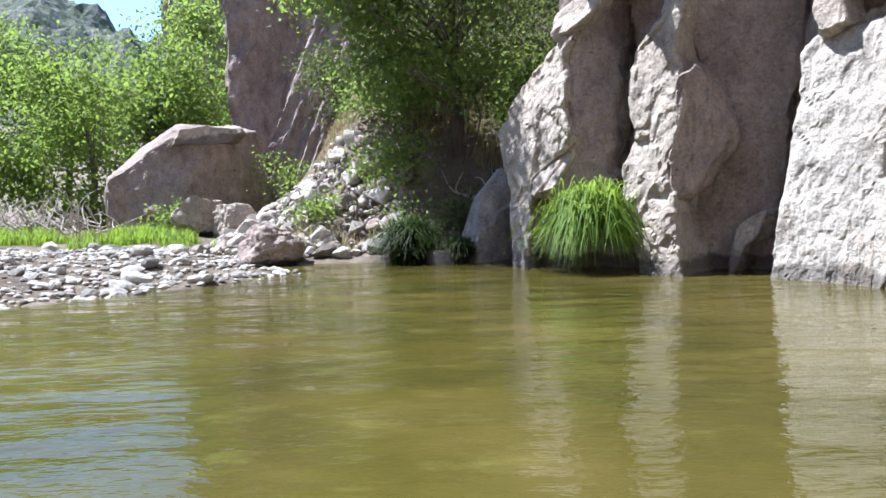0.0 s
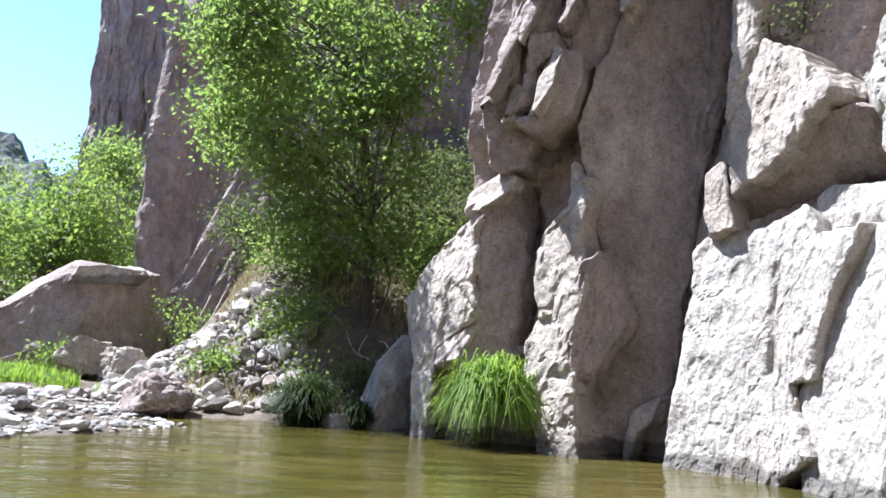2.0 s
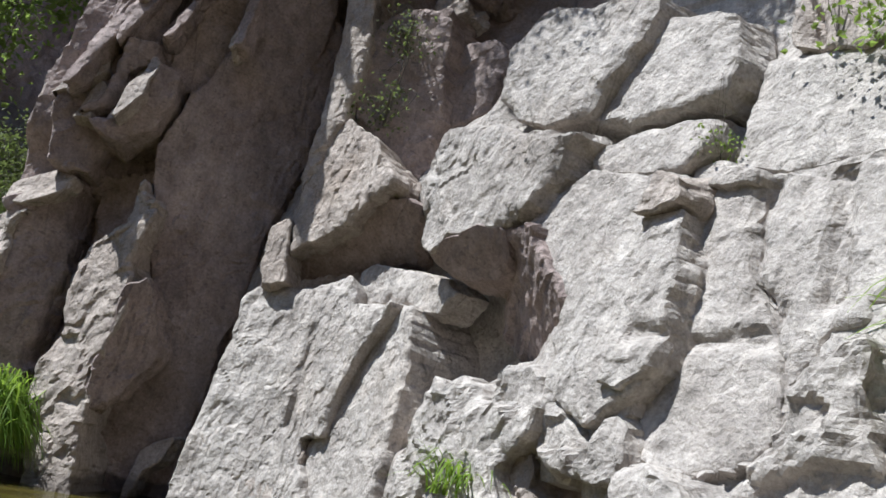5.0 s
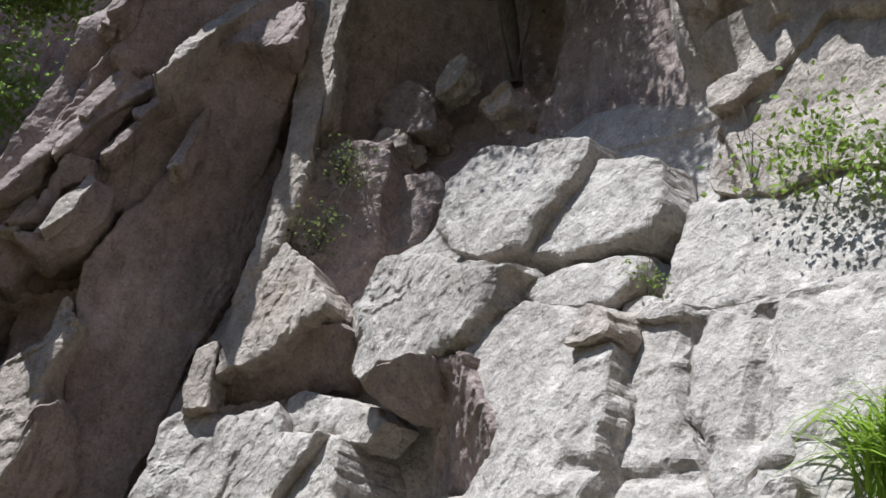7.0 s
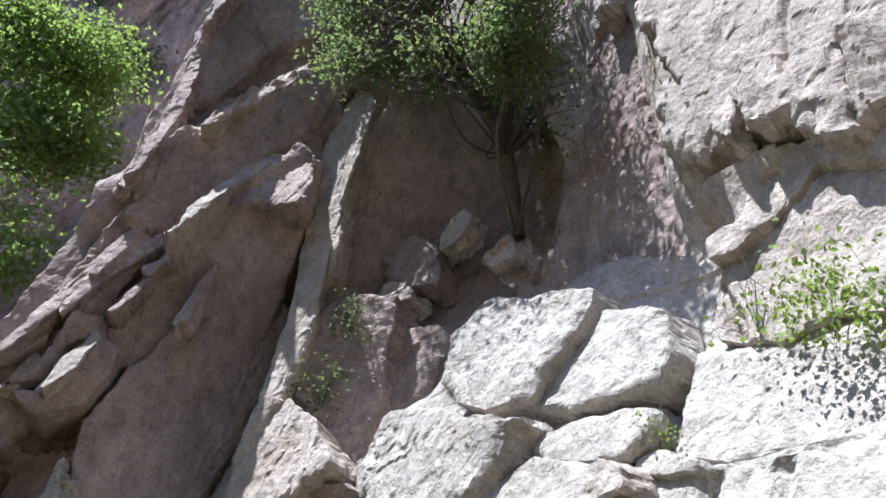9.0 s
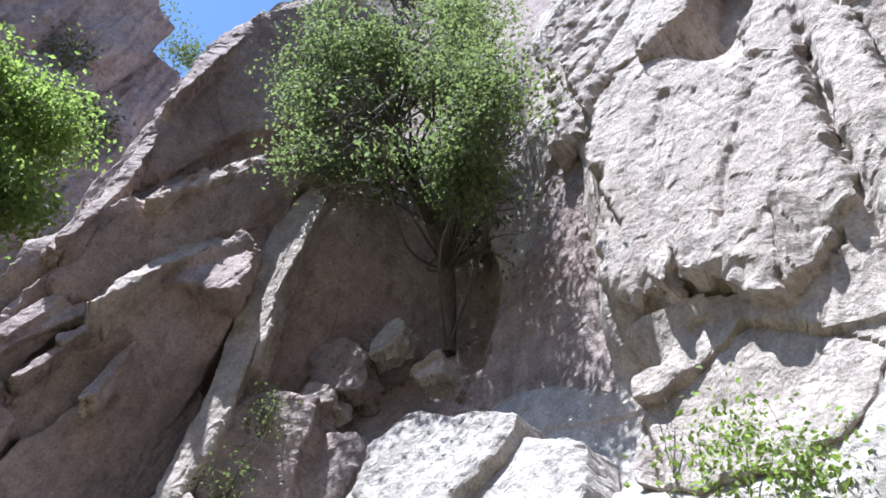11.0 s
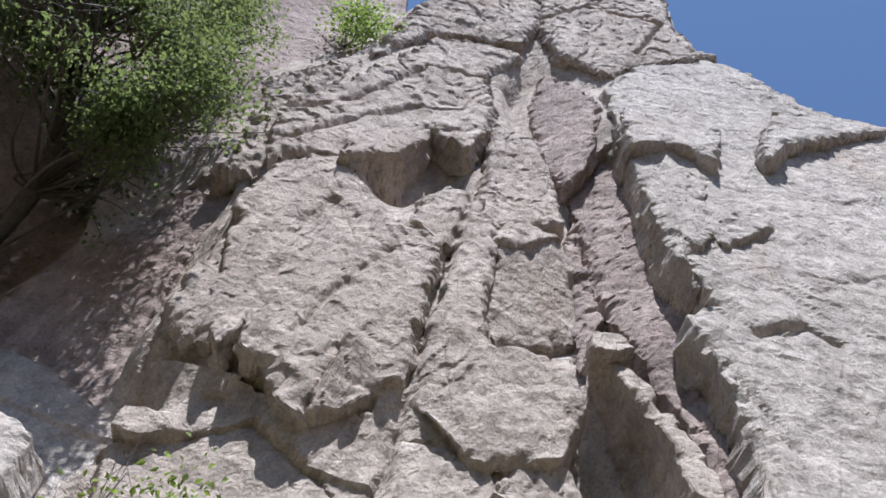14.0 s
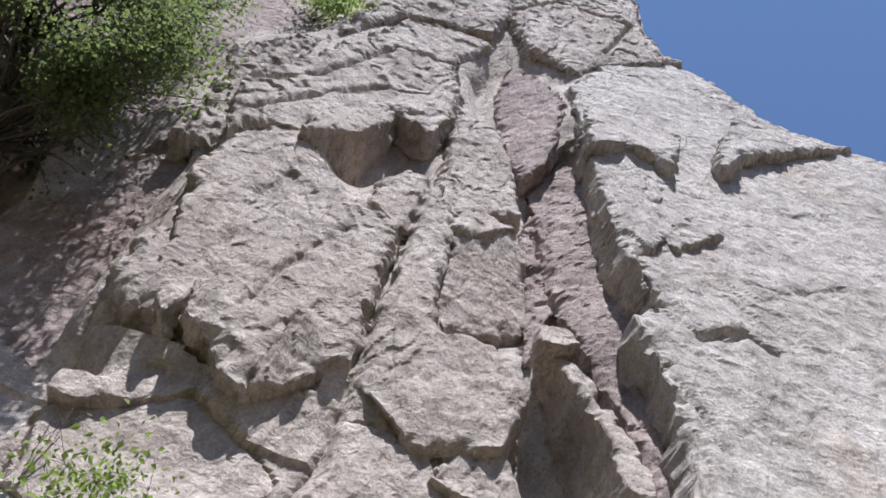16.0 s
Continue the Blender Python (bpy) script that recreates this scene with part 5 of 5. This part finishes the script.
def grass_tuft(label, x, y, z, width, height, blades, material, seed, hang=0.5, name="grass_tuft"):
    """Arching blades from one root."""
    rng = np.random.default_rng(seed)
    a = rng.uniform(0, 2 * np.pi, blades)
    a = (a + 0.35 * np.sin(5 * a + seed)) % (2 * np.pi)
    out = rng.uniform(0.2, 1.12, blades) ** 0.6 * width / 2
    top = height * rng.uniform(0.35, 1.12, blades) * (1 - 0.35 * out / width)
    k = np.linspace(0, 1, 7)[None, :]
    rr = out[:, None] * k ** 1.3
    zz = top[:, None] * (2.1 * k - (1.1 + 1.5 * hang * out[:, None] / width) * k ** 2.2)
    root = rng.normal(size=(blades, 2)) * width * 0.10
    px, py = root[:, :1] + rr * np.cos(a)[:, None], root[:, 1:] + rr * np.sin(a)[:, None]
    w = 0.009 * (1 - k ** 3) + 0.001
    sx, sy = -np.sin(a)[:, None] * w, np.cos(a)[:, None] * w
    v = np.stack([np.stack([px + sx, py + sy, zz], -1), np.stack([px - sx, py - sy, zz], -1)], 2).reshape(blades, 14, 3)
    f = np.stack([q + 2 * np.arange(6) for q in (0, 1, 3, 2)], -1)
    ob = new(name)
    ob.location = (x, y, z)
    for q in range(6):
        mine = v[np.floor(a / (2 * np.pi) * 6).astype(int) == q]
        if len(mine):
            fq = (np.arange(len(mine))[:, None, None] * 14 + f[None]).reshape(-1, 4)
            part("blade_clump", mesh_from("blade_clump", mine.reshape(-1, 3), fq, material, True), ob)
    return tagged(ob, label, "grass")


# ---- plants and stones on their supports ----
def ground_at(x, y):
    return float(ground_height(np.array([float(x)]), np.array([float(y)]))[0])


def on_wall(ss, z, d):
    return [float(v) for v in wall_point(ss, z, d)]


tx, ty, tz = on_wall(6.95, 0.42, 0.55)
grass_tuft("bright green tuft of long grass overhanging the water", tx, ty, tz, 1.35, 1.0, 1900, BLADE, 1, 1.75)
# the two sedges at the waterline carry their shade in their colour
grass_tuft("dark shaded sedge mound at the water's edge", -0.5, 11.62, 0.0, 1.15, 0.85, 1500, SEDGE_SHADED, 2, 0.9)
grass_tuft("dark shaded sedge on the alcove rock", 0.2, 11.35, 0.0, 0.6, 0.5, 600, SEDGE_SHADED, 12, 0.9)
tx, ty, tz = on_wall(13.75, 0.75, 1.0)
grass_tuft("sparse yellow-green grass on a ledge", tx, ty, tz, 1.05, 0.5, 130, BLADE, 3, 1.1)
tx, ty, tz = on_wall(17.3, 2.0, 0.45)
grass_tuft("long green grass hanging from the cliff", tx, ty, tz, 1.3, 0.8, 500, BLADE, 4, 0.8)


def shrub(label, foot, blobs, leaves, size, material, seed, r0=0.025):
    f = np.array(foot)
    pts = [tuple(f), tuple(f + (0, 0, 0.25)), tuple(f + (0.0, 0.0, 0.5))]
    return tree(label, pts, r0, [tuple(f + np.array(b[:3])) + (b[3],) for b in blobs], leaves, size, material, seed, "shrub", "shrub")


shrub("bright green large-leaved shrub rooted in a crack", on_wall(15.86, 4.75, 0.5), [(-0.1, 0.05, 0.35, 0.2), (-0.12, 0.1, 0.62, 0.22), (-0.1, -0.1, 0.75, 0.16), (-0.1, -0.08, 0.12, 0.16)], 2400, 0.07, LEAF_LIME, 31, 0.012)
shrub("bright green large-leaved shrub hanging over grey rock", on_wall(16.55, 4.45, 0.5), [(-0.15, 0.12, 0.25, 0.22), (-0.2, -0.12, 0.3, 0.25), (-0.2, 0.05, -0.05, 0.24), (-0.15, -0.4, 0.2, 0.26), (-0.2, -0.55, 0.0, 0.2)], 3200, 0.072, LEAF_LIME, 32, 0.012)
for i, (x, y, r) in enumerate([(0.3, 12.75, 0.32), (-0.5, 12.85, 0.3), (1.1, 12.85, 0.34), (-1.4, 12.9, 0.25), (0.8, 13.3, 0.4), (-2.1, 13.2, 0.22)]):
    shrub("low leafy undergrowth at the foot of the gully", (x, y, ground_at(x, y)), [(0, 0, 0.4 * r, r), (0.5 * r, 0, 0.8 * r, 0.6 * r), (-0.5 * r, -0.1, 0.7 * r, 0.6 * r)], int(3600 * r), 0.08, LEAF if i % 2 else LEAF_OLIVE, 80 + i)
shrub("tiny yellow-green sprig in a cleft between slabs", (5.33, 3.47, 3.76), [(-0.05, 0, 0.08, 0.07), (-0.05, 0.05, 0.16, 0.06)], 160, 0.04, LEAF_LIME, 36, 0.006)
shrub("small green shrub high on the cliff", on_wall(12.9, 19.0, 0.2), [(-0.2, -0.2, 0.6, 0.7), (-0.3, 0.0, 1.3, 0.6)], 2600, 0.12, LEAF, 33, 0.05)
shrub("dry olive shrub on a shaded ledge", (4.95, 8.12, 4.95), [(-0.1, -0.08, 0.15, 0.22), (-0.12, -0.1, 0.45, 0.22), (-0.1, 0.05, 0.75, 0.16)], 600, 0.06, LEAF_OLIVE, 34)
shrub("dry olive shrub in the alcove", (5.0, 8.05, 6.0), [(-0.1, -0.1, 0.1, 0.22), (-0.1, 0.05, 0.3, 0.16)], 350, 0.06, LEAF_OLIVE, 35)
for i, (x, y, r) in enumerate([(-0.9, 13.7, 0.6), (-1.0, 15.0, 0.6), (1.7, 13.0, 0.4), (-3.3, 17.2, 0.7), (-5.2, 15.7, 0.32), (1.9, 14.8, 0.7), (1.9, 15.6, 0.8), (0.9, 16.0, 0.8), (-0.9, 16.0, 0.9), (-2.0, 17.2, 0.8), (2.2, 14.6, 0.9), (2.6, 15.8, 1.0), (3.2, 17.0, 1.1), (2.4, 17.6, 1.1), (1.4, 17.4, 1.1), (3.8, 18.4, 1.2), (0.2, 17.8, 1.0)]):
    shrub("leafy green bush on the stony bank", (x, y, ground_at(x, y)), [(0, 0, 0.5 * r, r), (0.4 * r, 0, 1.1 * r, 0.7 * r), (-0.5 * r, 0, 0.9 * r, 0.7 * r)], int(5200 * r), 0.09, LEAF_OLIVE if i > 6 else LEAF if i % 2 else LEAF_LIME, 40 + i)
for i, (x, y, z, r) in enumerate([(-3, 23.5, 26.4, 0.7), (-0.5, 23.0, 26.4, 0.9), (1.5, 23, 26.4, 0.7), (3.5, 23.2, 26.3, 0.7), (1.5, 21.9, 16, 0.9), (2.6, 21.9, 19, 0.8), (0.6, 21.9, 20.5, 0.9)]):
    shrub("scrubby olive bush on the crag", (x, y, z), [(0, 0, 0.3, r), (0.6, 0, 0.6, 0.7 * r)], 2200, 0.14, LEAF_OLIVE, 60 + i)


def scatter(poly, count, seed):
    rng = np.random.default_rng(seed)
    p = np.array(poly)
    out = []
    while len(out) < count:
        q = rng.uniform(p.min(0), p.max(0))
        if inside(np.array([q[0]]), np.array([q[1]]), poly)[0] > 0:
            out.append(q)
    return np.array(out), rng


BAR = [(-4.35, 7.15), (-3.2, 8.6), (-1.8, 10.25), (-2.4, 11.2), (-3.2, 12.4), (-5.5, 13.2), (-10, 13), (-11, 6), (-6.6, 5.3)]
TALUS = [(-3.9, 12.4), (-1.5, 12.15), (-0.3, 12.3), (-0.7, 14.0), (-2.0, 15.3), (-3.6, 15.3), (-3.6, 14.2)]
cobble_meshes = [rock_mesh("cobble", COBBLE, (1, 0.75 + 0.1 * (k % 3), 0.42 + 0.05 * (k % 4)), 100 + k, 6, 2, 0.03) for k in range(7)]
stone_meshes = [rock_mesh("stone", SCREE, (1, 0.85, 0.75), 130 + k, 13, 3, 0.025, 0.35) for k in range(7)]

pebble_meshes = [rock_mesh("stone", SCREE, (1, 0.85, 0.75), 150 + k, 9, 2, 0.02, 0.4) for k in range(7)]


def strew(meshes, poly, count, small, large, seed, sink):
    at, rng = scatter(poly, count, seed)
    h = ground_height(at[:, 0], at[:, 1])
    for k, ((x, y), z) in enumerate(zip(at, h)):
        size = small + (large - small) * rng.uniform() ** 2.5
        ob = new(meshes[0].name.split(".")[0], meshes[k % len(meshes)])
        ob.parent = ground
        ob.matrix_world = pose(x, y, z - sink * size, rng.uniform(-14, 14), rng.uniform(-14, 14), rng.uniform(0, 360)) @ Matrix.Scale(size, 4)


def strewn_mesh(name, meshes, poly, count, small, large, seed, sink, material):
    """The small stones between, in one mesh."""
    at, rng = scatter(poly, count, seed)
    h = ground_height(at[:, 0], at[:, 1])
    shapes = []
    for me in meshes:
        v = np.zeros(len(me.vertices) * 3, np.float32)
        me.vertices.foreach_get("co", v)
        f = np.array([list(p.vertices) for p in me.polygons])
        shapes.append((v.reshape(-1, 3), f))
    verts, faces, n = [], [], 0
    for k, ((x, y), z) in enumerate(zip(at, h)):
        v, f = shapes[k % len(shapes)]
        size = small + (large - small) * rng.uniform() ** 2
        a = rng.uniform(0, 2 * np.pi)
        r = np.array([[np.cos(a), -np.sin(a), 0], [np.sin(a), np.cos(a), 0], [0, 0, 1]])
        verts.append(v @ r.T * size + (x, y, z - sink * size))
        faces.append(f + n)
        n += len(v)
    return mesh_from(name, np.vstack(verts), np.vstack(faces), material)


strew(cobble_meshes, BAR, 295, 0.12, 0.42, 5, 0.12)
strew(stone_meshes, TALUS, 215, 0.16, 0.62, 6, 0.15)
tagged(new("gravel", strewn_mesh("gravel", cobble_meshes, BAR, 3300, 0.05, 0.17, 7, 0.1, COBBLE)), "grey cobbles and gravel of the creek bar", "gravel", kind="stuff")
tagged(new("rubble", strewn_mesh("rubble", pebble_meshes, TALUS, 850, 0.06, 0.22, 8, 0.1, SCREE)), "pale broken rubble below the gully", "rubble", kind="stuff")


def turf(name, label, poly, count, height, material, seed):
    at, rng = scatter(poly, count, seed)
    at = at[fbm(np.c_[at * 0.9, 0 * at[:, 0]], 4, seed) > -0.05]
    count = len(at)
    z = ground_height(at[:, 0], at[:, 1])
    a = rng.uniform(0, 2 * np.pi, count)
    h = height * rng.uniform(0.5, 1.2, count)
    lean_ = h * rng.uniform(0.1, 0.7, count)
    p0 = np.c_[at, z - 0.02]
    w = np.c_[-np.sin(a), np.cos(a), 0 * a] * 0.008
    mid = p0 + np.c_[np.cos(a) * lean_ * 0.35, np.sin(a) * lean_ * 0.35, h * 0.6]
    tip = p0 + np.c_[np.cos(a) * lean_, np.sin(a) * lean_, h]
    v = np.stack([p0 - w, p0 + w, mid + w, mid - w, tip], 1).reshape(-1, 3)
    i = np.arange(count) * 5
    f = np.concatenate([np.c_[i, i + 1, i + 2], np.c_[i, i + 2, i + 3], np.c_[i + 3, i + 2, i + 4]])
    return tagged(new(name, mesh_from(name, v, f, material)), label, "grass", kind="stuff")


turf("grass", "fresh green grass behind the gravel bar", [(-3.4, 12.5), (-5.5, 13.2), (-11, 12.8), (-12, 18), (-6.5, 16.5), (-4.4, 14.2)], 17000, 0.24, BLADE, 9)
turf("grass", "dry straw grass and litter in the gully", [(-2.4, 12.4), (0.5, 12.0), (2.4, 13.5), (1.2, 17), (-2.4, 17.5)], 9000, 0.2, STRAW, 10)


def dead_brush(label, x, y, z, spread, count, seed):
    """A tangle of bleached branches."""
    rng = np.random.default_rng(seed)
    lines = []
    for _ in range(count):
        a = rng.uniform(-1, 1, 3) * (spread, spread * 0.5, 0.1)
        b = a + rng.normal(size=3) * (spread * 0.5, spread * 0.3, 0.2) + (0, 0, 0.45)
        lines.append(([a, (a + b) / 2 + rng.normal(size=3) * 0.1, b], 0.018, 0.005))
    ob = new("dead_branches", limb_mesh("dead_branches", lines, DEADWOOD))
    ob.location = (x, y, z)
    return tagged(ob, label, "brush", kind="stuff")


dead_brush("bleached tangle of dead branches under the trees", -7.9, 16.6, 0.45, 1.3, 60, 1)
dead_brush("bleached tangle of dead branches under the trees", -10.2, 17.2, 0.45, 1.3, 50, 2)
dead_brush("dead twigs lying in the gully", 1.0, 13.2, ground_at(1.0, 13.2), 0.6, 26, 3)


def stalk(foot, length):
    """A dry flower stalk."""
    tip = (-0.03, 0.02, length)
    ob = new("dry_stalk", limb_mesh("dry_stalk", [([(0, 0, -0.05), (-0.01, 0.01, length / 2), tip], 0.013, 0.008)], DEADWOOD))
    ob.location = foot
    return tagged(ob, "pale dry flower stalk standing on a rock ledge", "plant", "stalks on the ledge")


stalk((2.83, 9.41, 8.27), 0.26)
stalk((2.93, 9.37, 8.39), 0.27)
